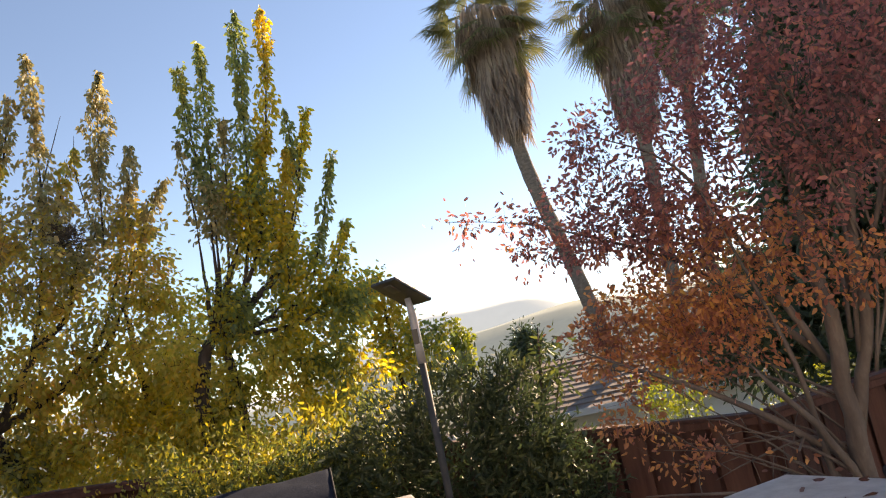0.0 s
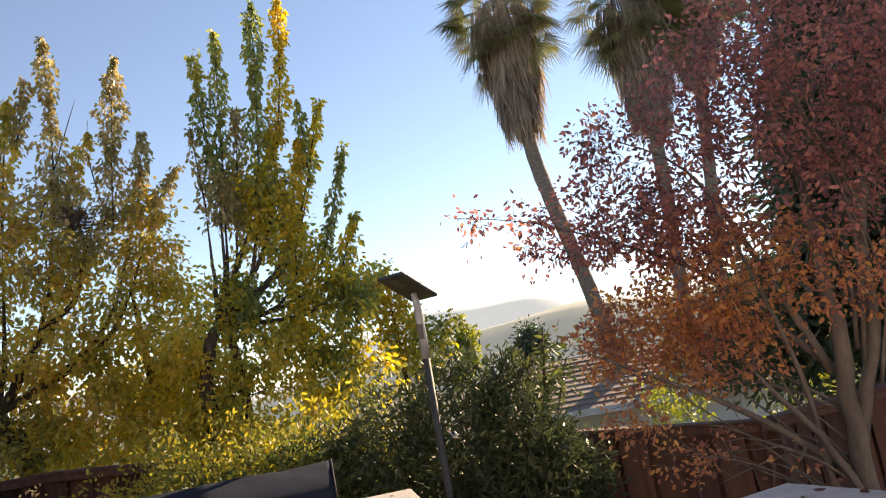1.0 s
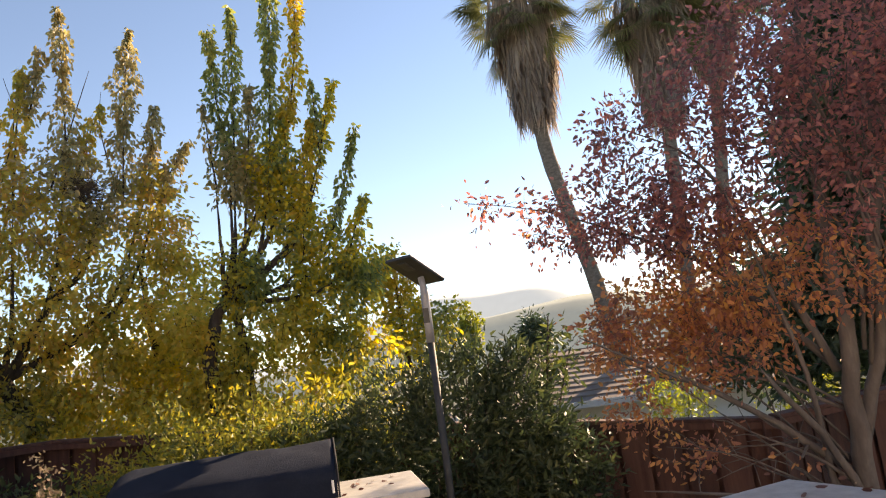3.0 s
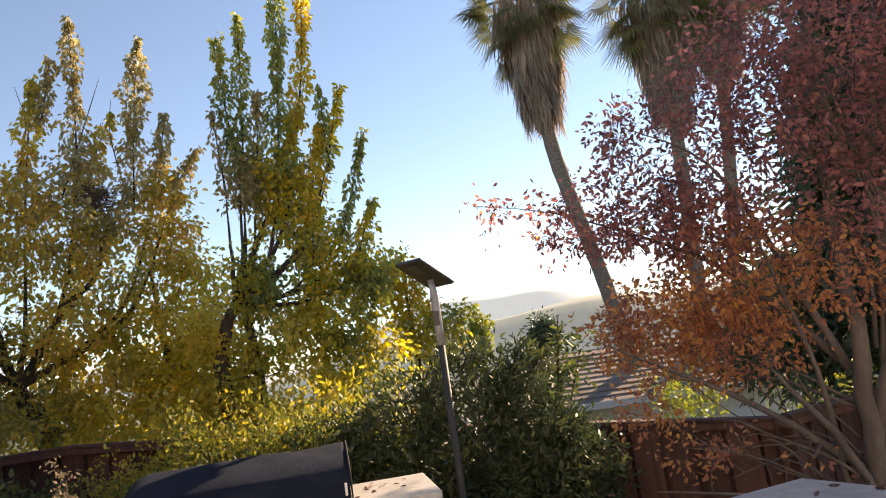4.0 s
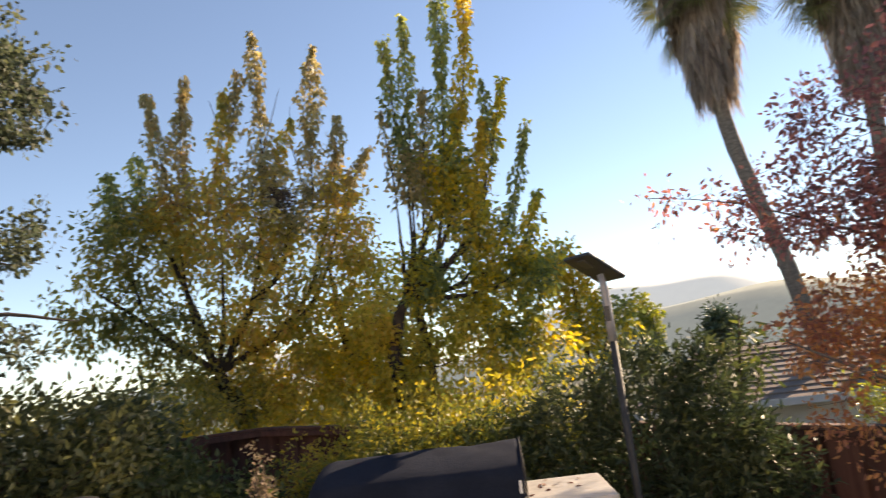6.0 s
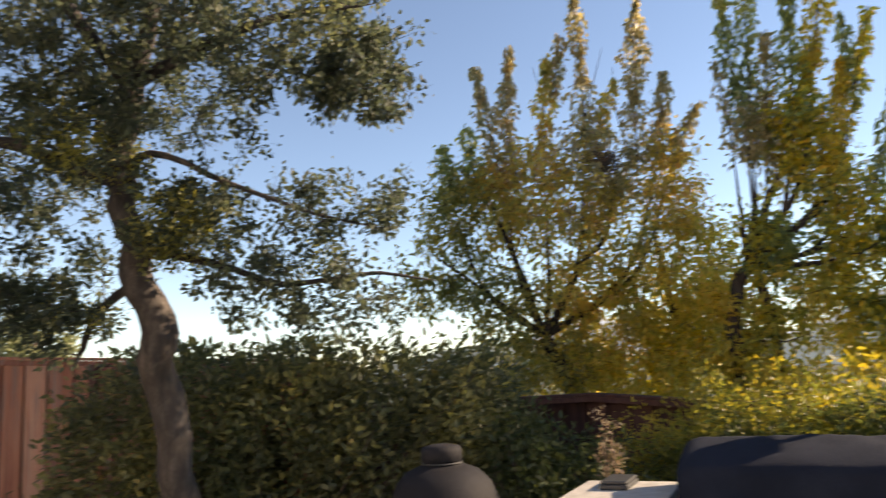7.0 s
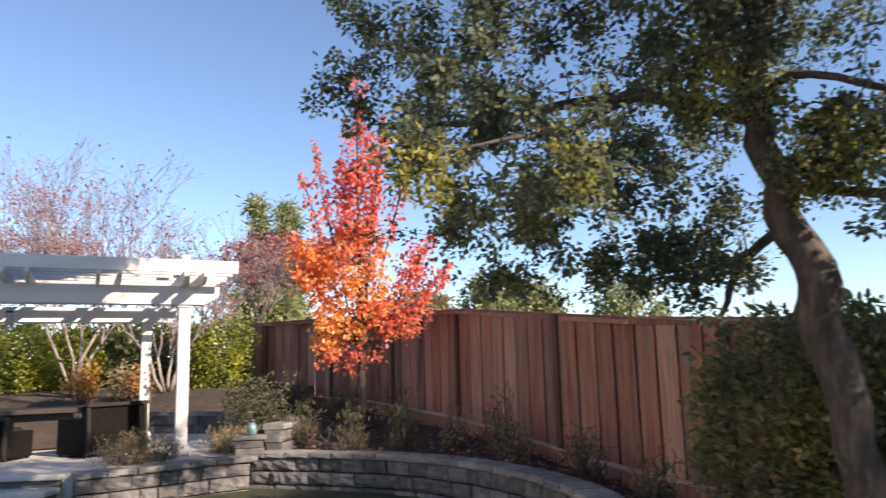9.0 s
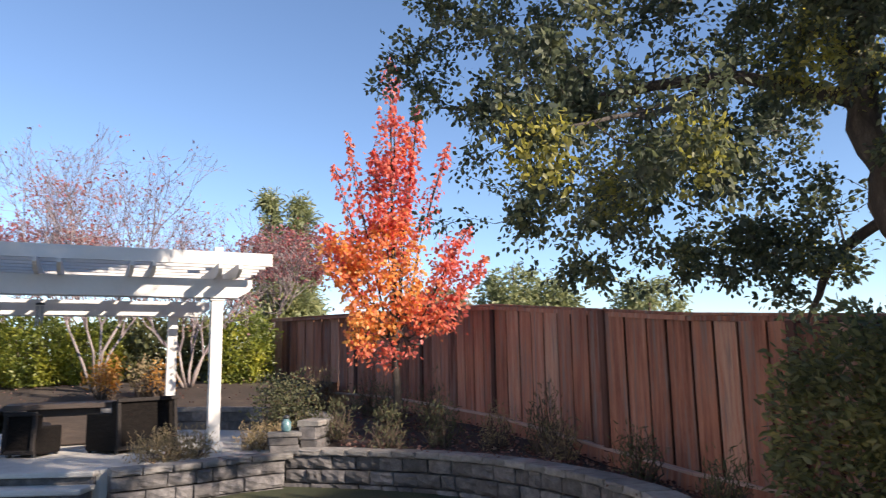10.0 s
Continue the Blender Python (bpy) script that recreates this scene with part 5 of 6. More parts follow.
def block_wall(root, line, z_cap, courses, n_pts, block_l=0.37, block_h=0.19, cap_h=0.085, seed=1, flip=False):
    rnd = random.Random(seed)
    pts = curve_pts([(x, y, 0) for x, y in line], n_pts)
    cum = [0.0]
    for p, q in zip(pts, pts[1:]):
        cum.append(cum[-1] + (q - p).length)

    def on(s):
        s = min(max(s, 0), cum[-1] - 1e-4)
        for i in range(len(cum) - 1):
            if cum[i + 1] > s:
                return pts[i].lerp(pts[i + 1], (s - cum[i]) / (cum[i + 1] - cum[i]))

    blocks = [block_mesh("block", block_l - 0.008, 0.26, block_h - 0.012, 0.026, rnd, M["block"]) for _ in range(9)]
    shorts = [block_mesh("block", block_l * 0.62 - 0.008, 0.26, block_h - 0.012, 0.03, rnd, M["block"]) for _ in range(4)]
    caps = [block_mesh("cap_stone", block_l - 0.005, 0.33, cap_h, 0.012, rnd, M["cap"]) for _ in range(4)]

    def lay(kind, mesh, s, l, z, back):
        p, q = on(s), on(s + l)
        d = (q - p).normalized()
        nrm = Vector((d.y, -d.x, 0)) * (-1 if flip else 1)
        mid = (p + q) / 2 - nrm * back
        ob = new(kind, mesh)
        ob.parent = root
        ob.matrix_basis = pose(mid.x, mid.y, z, 0, 0, math.degrees(math.atan2(d.y, d.x)) + (180 if flip else 0) + rnd.uniform(-1, 1))

    for c in range(courses):
        z = z_cap - cap_h - block_h * (c + 0.5)
        s = -block_l * (0.5 if c % 2 else 0.15)
        while s < cum[-1] - 0.1:
            short = rnd.random() < 0.3
            l = block_l * 0.62 if short else block_l
            lay("block", rnd.choice(shorts if short else blocks), max(s, 0), l, z, 0.14 - 0.012 * c + rnd.uniform(-0.022, 0.016))
            s += l
    s = 0.0
    while s < cum[-1] - 0.1:
        lay("cap_stone", rnd.choice(caps), s, block_l, z_cap - cap_h / 2 + rnd.uniform(-0.003, 0.003), 0.13 + rnd.uniform(-0.008, 0.008))
        s += block_l


wall_1 = thing("garden_wall", (0, 0, 0), "low curved retaining wall of split-faced grey concrete blocks", "wall")
block_wall(wall_1, WALL, 0.42, 3, 120, seed=4, flip=True)
wall_2 = thing("garden_wall", (0, 0, 0), "low grey block wall edging the pergola terrace beside the steps", "wall")
block_wall(wall_2, [(-9.77, -6.73), (-10.42, -6.13), (-11.07, -5.73), (-11.57, -5.28)], 0.38, 3, 40, seed=5)
wall_3 = thing("garden_wall", (0, 0, 0), "curved low block wall holding the bed behind the pergola", "wall")
block_wall(wall_3, [(-11.95, -4.95), (-12.6, -5.0), (-13.5, -5.4), (-14.6, -6.2), (-15.3, -7.2), (-15.6, -8.5), (-15.5, -10.0), (-15.2, -12.0)], 0.8, 2, 80, seed=6)
pier = thing("stone_pier", (-11.82, -5.4, 0.36), "short pier of stacked grey wall blocks", "pier", turn=-62)
for k in range(2):
    part("block", a_box((0.42, 0.3, 0.11), pose(0.02 * k, 0, 0.055 + 0.115 * k), 0.012), M["block"], pier)
part("cap_stone", a_box((0.48, 0.36, 0.06), pose(0, 0, 0.262), 0.012), M["cap"], pier)

# upper earth behind the pergola
uv, uf = [], []
for j in range(30):
    for i in range(30):
        x, y = -15.45 - 1.2 * i - 0.02 * i * i, 2.0 - 1.5 * j
        uv.append((x, y, 0.72 + min(0.5, 0.22 * i) + 0.01 * i + 0.06 * noise.noise(Vector((x * 0.4, y * 0.4, 1)))))
for j in range(29):
    for i in range(29):
        a0 = j * 30 + i
        if uv[a0][1] < -6.5 or uv[a0][0] < -21:
            uf.append((a0, a0 + 1, a0 + 31, a0 + 30))
tagged(part("upper_bank", (uv, uf), M["slope"], None, smooth=True), "bare brown bank with dry leaves behind the pergola", "bank", kind="structure")

# ---- unseen patio and house wall, added to bounce sunlight onto the garden ----
pat = tagged(part("patio", a_box((11.5, 12.0, 0.14), pose(0.4, -1.4, -0.03), 0.01), M["concrete_pale"], None), "pale concrete patio out of view, added to bounce sunlight upwards", "patio", kind="structure")
hw = tagged(part("bounce_wall", a_box((19.0, 0.3, 6.4), pose(4.2, -7.6, 3.1), 0.01), M["stucco_cream"], None), "plain stucco wall out of view, added to bounce sunlight onto the garden", "wall", kind="structure")

# ---- terrace and steps ----
def slab(name, poly, z, t, mat, label, cat):
    bm = bmesh.new()
    vs = [bm.verts.new((x, y, z)) for x, y in poly]
    f = bm.faces.new(vs)
    if f.normal.z < 0:
        f.normal_flip()
    r = bmesh.ops.extrude_face_region(bm, geom=[f])
    for v in [g0 for g0 in r["geom"] if isinstance(g0, bmesh.types.BMVert)]:
        v.co.z -= t
    bmesh.ops.recalc_face_normals(bm, faces=bm.faces[:])
    return tagged(part(name, bm, mat, None), label, cat, kind="structure")


slab("terrace_floor", [(-9.15, -10.8), (-9.93, -7.0), (-10.5, -6.62), (-11.2, -6.2), (-11.8, -5.75), (-12.4, -5.4), (-13.4, -5.7), (-14.4, -6.5), (-15.05, -7.4), (-15.3, -8.6), (-15.2, -12.0), (-12.0, -14.5)], 0.36, 0.4, M["concrete"], "pale concrete terrace under the pergola", "terrace")
for k, (z, out) in enumerate(((0.36, 0.0), (0.2, 0.34), (0.04, 0.68))):
    st = thing("step", (-9.5 + 0.96 * out, -8.85 + 0.26 * out, z), "broad pale concrete garden step with a rounded nosing", "step", "steps to the terrace", turn=-75.2)
    part("tread", a_box((3.75, 0.42, 0.07), pose(0, 0.0, -0.03), 0.02), M["concrete"], st)
    part("riser", a_box((3.7, 0.3, 0.12), pose(0, -0.03, -0.125), 0.01), M["block"], st)

# ---- pergola ----
PU, PN = Vector((0.63, -0.777, 0)), Vector((0.777, 0.63, 0))
P0 = Vector((-11.72, -6.5, 0.36))
pg_yaw = math.degrees(math.atan2(PU.y, PU.x))
perg = thing("pergola", P0[:], "white painted timber pergola with paired rafters and square posts", "pergola", turn=pg_yaw)
# its own axes: x along the front, y towards the garden, z up from the terrace


def timber(name, size, at, bev=0.006):
    return part(name, a_box(size, pose(*at), bev), M["white"], perg)


def shaped(name, length, height, thick, at, along_x=True):
    """a beam whose two ends are cut back underneath"""
    h, L = height / 2, length / 2
    prof = [(-L, h), (-L, h * 0.1), (-L + 0.06, -h * 0.35), (-L + 0.22, -h), (L - 0.22, -h), (L - 0.06, -h * 0.35), (L, h * 0.1), (L, h)]
    bm = bmesh.new()
    rings = []
    for s in (-thick / 2, thick / 2):
        rings.append([bm.verts.new((u, s, w) if along_x else (s, u, w)) for u, w in prof])
    bm.faces.new(rings[0])
    bm.faces.new(reversed(rings[1]))
    n = len(prof)
    for i in range(n):
        bm.faces.new((rings[0][i], rings[1][i], rings[1][(i + 1) % n], rings[0][(i + 1) % n]))
    bmesh.ops.recalc_face_normals(bm, faces=bm.faces[:])
    bmesh.ops.translate(bm, verts=bm.verts[:], vec=at)
    return part(name, bm, M["white"], perg)


for x, y, top in ((0.0, 0.0, 2.36), (5.3, 0.0, 2.36), (0.3, -3.25, 2.34), (5.3, -3.25, 2.34)):
    po = timber("post", (0.17, 0.17, top), (x, y, top / 2))
    part("plinth", a_box((0.24, 0.24, 0.16), pose(x, y, 0.08), 0.012), M["white"], po)
    part("collar", a_box((0.21, 0.21, 0.05), pose(x, y, top - 0.09), 0.01), M["white"], po)
    if y == 0:
        part("finial", a_box((0.13, 0.13, 0.72), pose(x, y, top + 0.36), 0.012), M["white"], po)
for y in (0.115, -0.115):
    shaped("beam", 6.5, 0.28, 0.045, (2.75, y, 2.43))
for y in (-3.135, -3.365):
    shaped("beam", 6.2, 0.28, 0.045, (2.75, y, 2.35))
for k in range(6):
    for s in (-0.14, 0.14):
        shaped("rafter", 4.7, 0.17, 0.05, (-0.06 + 1.17 * k + s, -1.55, 2.645), along_x=False)
for k in range(12):
    timber("purlin", (6.9 - 0.05 * (k % 3), 0.045, 0.12 if k else 0.19), (2.75, 0.6 - 0.37 * k, 2.79 + (0.035 if k == 0 else 0)), 0.004)

# ---- wind chime under the front beam ----
wc = thing("wind_chime", (-10.47, -8.55, 2.66), "dark wind chime with pale hanging tubes under the pergola", "wind chime")
tb = Tubes()
tb.add([(0, 0, 0.02), (0, 0, -0.1)], [0.003, 0.003], 5)
part("cord", tb.data(), M["black_plastic"], wc)
bm = bmesh.new()
bmesh.ops.create_cone(bm, cap_ends=True, segments=18, radius1=0.065, radius2=0.05, depth=0.03, matrix=pose(0, 0, -0.11))
part("disc", bm, M["black_plastic"], wc)
for k in range(6):
    w = k * math.pi / 3
    tb = Tubes()
    x, y = 0.045 * math.cos(w), 0.045 * math.sin(w)
    tb.add([(x, y, -0.14), (x, y, -0.34 - 0.02 * k)], [0.008, 0.008], 7)
    part("tube", tb.data(), M["pale_metal"], wc)


# ---- wicker furniture on the terrace ----
def wicker_seat(at, turn, w, d, h, label, cat="armchair", grp="wicker seats round the low table"):
    ch = thing("wicker_armchair" if w < 1 else "wicker_sofa", at, label, cat, grp, turn=turn)
    part("seat_base", a_box((w - 0.16, d - 0.12, 0.3), pose(0, 0.04, 0.19), 0.02), M["wicker"], ch)
    part("backrest", a_box((w, 0.13, h - 0.05), pose(0, -d / 2 + 0.065, h / 2 + 0.025, -4), 0.025), M["wicker"], ch)
    for x0, z0, sx0, sz0 in ((0, h + 0.005, w + 0.02, 0.06), (0, 0.08, w + 0.02, 0.06), (-w / 2 + 0.03, h / 2 + 0.04, 0.06, h - 0.1), (w / 2 - 0.03, h / 2 + 0.04, 0.06, h - 0.1)):
        part("back_frame", a_box((sx0, 0.05, sz0), pose(x0, -d / 2 - 0.012, z0, -4), 0.012), M["wicker_edge"], ch, "lighter woven edge")
    for s in (-1, 1):
        part("arm", a_box((0.12, d - 0.1, h - 0.22), pose(s * (w / 2 - 0.06), 0.03, (h - 0.22) / 2 + 0.03), 0.025), M["wicker"], ch)
    part("cushion", a_box((w - 0.28, d - 0.22, 0.13), pose(0, 0.06, 0.405), 0.045), M["cloth_grey"], ch, "dark seat cushion")
    for sx in (-1, 1):
        for sy in (-1, 1):
            part("leg", a_box((0.05, 0.05, 0.05), pose(sx * (w / 2 - 0.06), sy * (d / 2 - 0.06), 0.025), 0.006), M["black_plastic"], ch)
    return ch


wicker_seat((-10.53, -10.12, 0.36), 135, 0.8, 0.78, 0.72, "dark brown wicker armchair seen from behind on the terrace")
wicker_seat((-11.15, -9.12, 0.36), 95, 0.52, 0.6, 0.62, "small dark wicker chair pushed up to the low table")
wicker_seat((-11.95, -8.05, 0.36), 163, 1.08, 0.75, 0.78, "dark wicker sofa beside the pergola post", "sofa")
tbl = thing("low_table", (-12.5, -9.75, 0.36), "long dark brown wooden table among the wicker seats", "table", turn=pg_yaw)
for k in range(5):
    part("plank", a_box((1.7, 0.17, 0.04), pose(0, -0.36 + 0.18 * k, 0.68), 0.008), M["table_wood"], tbl)
part("base", a_box((1.1, 0.5, 0.62), pose(0, 0, 0.33), 0.02), M["table_wood"], tbl)
part("edge_trim", a_box((1.74, 0.03, 0.08), pose(0, 0.47, 0.66), 0.006), M["table_wood"], tbl)

# ---- teal lantern on the pier ----
lan = thing("lantern", (-11.84, -5.38, 0.652), "small teal glass lantern with a dark lid on the pier", "lantern")


def lathe(prof, seg=24):
    bm = bmesh.new()
    rings = []
    for r, z in prof:
        rings.append([bm.verts.new((r * math.cos(2 * math.pi * k / seg), r * math.sin(2 * math.pi * k / seg), z)) for k in range(seg)])
    for a0, b0 in zip(rings, rings[1:]):
        for k in range(seg):
            bm.faces.new((a0[k], a0[(k + 1) % seg], b0[(k + 1) % seg], b0[k]))
    bm.faces.new(list(reversed(rings[0])))
    bm.faces.new(rings[-1])
    return bm


part("jar", lathe([(0.05, 0), (0.068, 0.02), (0.074, 0.08), (0.068, 0.14), (0.045, 0.17), (0.042, 0.19)]), M["teal_glass"], lan, smooth=True)
part("lid", lathe([(0.05, 0.19), (0.055, 0.2), (0.05, 0.225), (0.015, 0.24)]), M["black_plastic"], lan, "dark lid", smooth=True)

# ---- cooking island ----
IU, IN = Vector((0.842, 0.54, 0)), Vector((0.54, -0.842, 0))
island_yaw = math.degrees(math.atan2(IU.y, IU.x))
# own axes: x along the back edge to the lamp's end, -y towards the patio
isl = thing("cooking_island", (-3.55, 4.27, -0.1), "stucco outdoor cooking island below the counters", "kitchen island", turn=island_yaw)
part("body", a_box((2.25, 0.66, 0.98), pose(0, -0.36, 0.49), 0.02), M["stucco"], isl)
part("toe_kick", a_box((2.2, 0.6, 0.1), pose(0, -0.36, 0.03), 0.005), M["block"], isl)
ct = thing("countertop", (-3.55, 4.27, 0.88), "pale speckled stone counter to the side of the covered grill", "countertop", turn=island_yaw)
part("slab", a_box((0.52, 0.8, 0.045), pose(0.94, -0.4, 0.0225), 0.008), M["counter"], ct)
ct2 = thing("countertop", (-3.55, 4.27, 0.88), "pale stone counter between the grill and the smoker", "countertop", turn=island_yaw)
part("slab", a_box((0.6, 0.8, 0.045), pose(-0.9, -0.4, 0.0225), 0.008), M["counter"], ct2)
sb = thing("side_burner", (-3.55 - 0.95 * IU.x, 4.27 - 0.95 * IU.y, 0.925), "small black covered side burner set on the counter", "burner", turn=island_yaw)
part("body", a_box((0.17, 0.3, 0.03), pose(0, -0.2, 0.015), 0.008), M["black_plastic"], sb)
part("lid", a_box((0.16, 0.28, 0.02), pose(0, -0.2, 0.04), 0.008), M["black_plastic"], sb)

# covered grill: a soft cover over a long hood
gr = thing("covered_grill", (-3.47, 4.31, 0.9), "built-in grill under a dark navy fabric cover", "grill", turn=island_yaw)
bm = bmesh.new()
prof = []
for k in range(25):
    u = k / 24
    if u < 0.2:
        prof.append((-0.02, 0.30 * u / 0.2 - 0.02))
    elif u < 0.8:
        w = (u - 0.2) / 0.6 * math.pi / 2
        prof.append((-0.08 - 0.48 * math.sin(w) ** 1.0 * (u - 0.2) / 0.6, 0.28 - 0.02 + 0.055 * math.sin(min(1, (u - 0.2) * 6) * math.pi / 2) - 0.13 * ((u - 0.2) / 0.6) ** 2.2))
    else:
        prof.append((-0.57 - 0.03 * (u - 0.8) / 0.2, 0.18 - 0.2 * (u - 0.8) / 0.2))
cols = 40
grid = []
for i in range(cols + 1):
    s = i / cols
    x = -0.63 + 1.26 * s
    end = min(s, 1 - s)
    rnd_l = 1 - 0.12 * max(0, 1 - s / 0.1) ** 2
    row = []
    for y, z in prof:
        wr = 0.016 * noise.noise(Vector((x * 4 + z * 5, y * 5, z * 11))) + 0.008 * noise.noise(Vector((x * 11, y * 9 + z * 6, x * 7))) + 0.008 * math.sin(x * 9 + z * 30 + y * 8) * (1 if y < -0.3 else 0.3)
        row.append(bm.verts.new((x * (1 if end > 0.02 else 0.992), y + wr, z * rnd_l + wr * 0.6)))
    grid.append(row)
for i in range(cols):
    for j in range(len(prof) - 1):
        bm.faces.new((grid[i][j], grid[i + 1][j], grid[i + 1][j + 1], grid[i][j + 1]))
for row in (grid[0], grid[-1]):
    bm.faces.new(row)
bmesh.ops.recalc_face_normals(bm, faces=bm.faces[:])
part("cover", bm, M["cloth"], gr, "dark navy fabric cover with creases", smooth=True)
tb = Tubes()
tb.add([(0.632, y, z + 0.004) for y, z in prof], [0.006] * len(prof), 6)
part("piping", tb.data(), M["cloth_grey"], gr, smooth=True)
part("tag", a_box((0.014, 0.012, 0.07), pose(0.6, -0.61, 0.09), 0.003), M["white_thread"], gr, "small white tag")

# kamado under its cover
km = thing("covered_smoker", (-5.55, 3.1, -0.1), "round ceramic smoker under a black fabric cover", "grill")
bm = lathe([(0.37, 0.2), (0.4, 0.5), (0.405, 0.72), (0.395, 0.86), (0.35, 0.98), (0.27, 1.06), (0.18, 1.1), (0.145, 1.11), (0.14, 1.13)], 48)
for v in bm.verts:
    k = 1 + 0.03 * noise.noise(Vector((v.co.x * 4, v.co.y * 4, v.co.z * 5))) + 0.015 * math.sin(math.atan2(v.co.y, v.co.x) * 14) * max(0, 0.9 - v.co.z)
    v.co.x *= k
    v.co.y *= k
part("cover", bm, M["cloth_grey"], km, smooth=True)
part("vent_hood", lathe([(0.125, 1.12), (0.15, 1.14), (0.153, 1.2), (0.14, 1.235), (0.08, 1.25), (0.02, 1.252)], 32), M["cloth_grey"], km, smooth=True)
tb = Tubes()
tb.add([(0.15 * math.cos(w * 0.2618), 0.15 * math.sin(w * 0.2618), 1.122) for w in range(25)], [0.007] * 25, 5)
part("drawstring", tb.data(), M["black_plastic"], km)
# white stitched mark: plain bars round the front
ang0 = math.atan2(0.4 - 3.1, -1.05 + 5.55)
for k in range(10):
    w = ang0 - 0.45 + 0.1 * k
    part("stitched_bar", a_box((0.006, 0.012 if k % 3 else 0.018, 0.024), pose(0.39 * math.cos(w), 0.39 * math.sin(w), 0.905, 0, -20, math.degrees(w)), 0.002), M["white_thread"], km, "white stitched mark")
for w in (0.3, 1.9, 3.4, 5.0):
    part("cart_leg", a_box((0.05, 0.05, 0.24), pose(0.36 * math.cos(w), 0.36 * math.sin(w), 0.12), 0.006), M["black_plastic"], km)

# second counter in front of the crape myrtle
sc2 = thing("side_counter", (-0.33, 3.96, -0.1), "pale weathered stone-topped counter scattered with fallen leaves", "counter", turn=-43.5)
part("top", a_box((1.1, 1.0, 0.05), pose(0.55, -0.5, 0.995), 0.01), M["counter"], sc2)
part("body", a_box((1.0, 0.9, 0.97), pose(0.55, -0.5, 0.485), 0.02), M["stucco"], sc2)
fc = thing("folded_cover", (0.06, 3.66, 0.922), "dark folded fabric cover lying on the counter", "cover", turn=-30)
part("fold", a_box((0.3, 0.16, 0.05), pose(0.1, 0, 0.025), 0.02), M["cloth_grey"], fc)
part("upper_fold", a_box((0.24, 0.13, 0.04), pose(0.13, 0.01, 0.07, 0, -12), 0.018), M["cloth_grey"], fc)

# ---- solar lamp ----
PANEL_A, PANEL_B = (0.127, 0.354, -0.195), (0.275, -0.109, 0.0)     # down its slope, and across
sl = thing("solar_lamp", (-2.73, 5.94, -0.75), "solar street lamp: dark pole, pale bracket and tilted panel", "lamp")
tb = Tubes()
tb.add([(0, 0, 0), (0, 0, 1.2), (0, 0, 2.54)], [0.03, 0.03, 0.029], 14)
part("pole", tb.data(), M["pipe"], sl, smooth=True)
tb = Tubes()
tb.add([(0, 0, 2.5), (0.0, 0.0, 2.7), (0.0, 0.0, 2.9), (-0.005, 0.0, 2.97), (-0.015, 0.0, 3.04)], [0.035, 0.035, 0.034, 0.028, 0.026], 14)
br = part("bracket", tb.data(), M["pale_metal"], sl, "pale grey bracket with a small label", smooth=True)
part("label_plate", a_box((0.05, 0.006, 0.12), pose(0.005, -0.036, 2.72, 0, 0, 12), 0.001), M["black_plastic"], br)
e1 = Vector(PANEL_A).normalized()
e2 = Vector(PANEL_B)
e2 = (e2 - e1 * e2.dot(e1)).normalized()
e3 = e1.cross(e2)
if e3.z < 0:
    e3 = -e3
pm = Matrix.Translation(Vector((-2.77, 5.9, 2.345)) - Vector((-2.73, 5.94, -0.75))) @ Matrix(((e1.x, e2.x, e3.x), (e1.y, e2.y, e3.y), (e1.z, e2.z, e3.z))).to_4x4()
panel = part("panel", a_box((0.42, 0.29, 0.028), pm, 0.006), M["black_plastic"], sl, "dark solar panel")
part("cell_sheet", a_box((0.39, 0.26, 0.006), pm @ pose(0, 0, 0.017), 0.001), M["solar_cell"], panel)
part("lamp_lens", a_box((0.12, 0.09, 0.012), pm @ pose(-0.1, 0, -0.018), 0.003), M["lens"], panel, "pale lamp window on the underside")

# ---- plants in the bed ----
bed_spots = [(-12.6, -4.9, 0.62, 0.3, 0.35, "sage"), (-12.1, -3.9, 0.5, 0.3, 0.4, "sage"), (-12.25, -3.1, 0.52, 0.28, 0.42, "sage"), (-12.1, -2.3, 0.52, 0.22, 0.35, "dry_plant"), (-11.4, -1.35, 0.46, 0.22, 0.34, "dry_plant"),
             (-10.5, -0.4, 0.38, 0.22, 0.36, "sage"), (-8.9, 0.3, 0.34, 0.2, 0.28, "sage"), (-15.4, -5.3, 0.8, 0.35, 0.45, "sage"), (-14.3, -4.5, 0.75, 0.35, 0.4, "sage"), (-16.6, -6.8, 0.86, 0.35, 0.5, "dry_plant"), (-11.9, -1.6, 0.52, 0.25, 0.5, "sage"), (-13.6, -3.6, 0.66, 0.3, 0.5, "sage")]
for k, (x, y, z, r, h, mt) in enumerate(bed_spots):
    z -= 0.1
    shrub("low_shrub", (x, y, z - 0.05), [((x, y, z + h * 0.6), (r * 1.0, r * 1.0, h * 1.05), 1)], 560, (0.075, 0.011), mt,
          "small grey-green shrub in the mulched bed" if mt == "sage" else "small half-dry brown shrub in the mulched bed", seed=100 + k, stems=40, hollow=0.0, up=1.2, group="small plants in the bed")
for k, (x, y, r) in enumerate([(-10.75, -6.75, 0.35), (-11.15, -6.55, 0.33), (-12.15, -5.95, 0.33), (-12.4, -5.65, 0.28)]):
    shrub("dry_grass", (x, y, 0.33), [((x, y, 0.5), (r, r, 0.2), 1)], 1000, (0.07, 0.011), "dry_plant", "straw-coloured dry tuft edging the terrace", "grass", seed=120 + k, stems=20, hollow=0.1, up=1.4, group="dry tufts on the terrace edge")
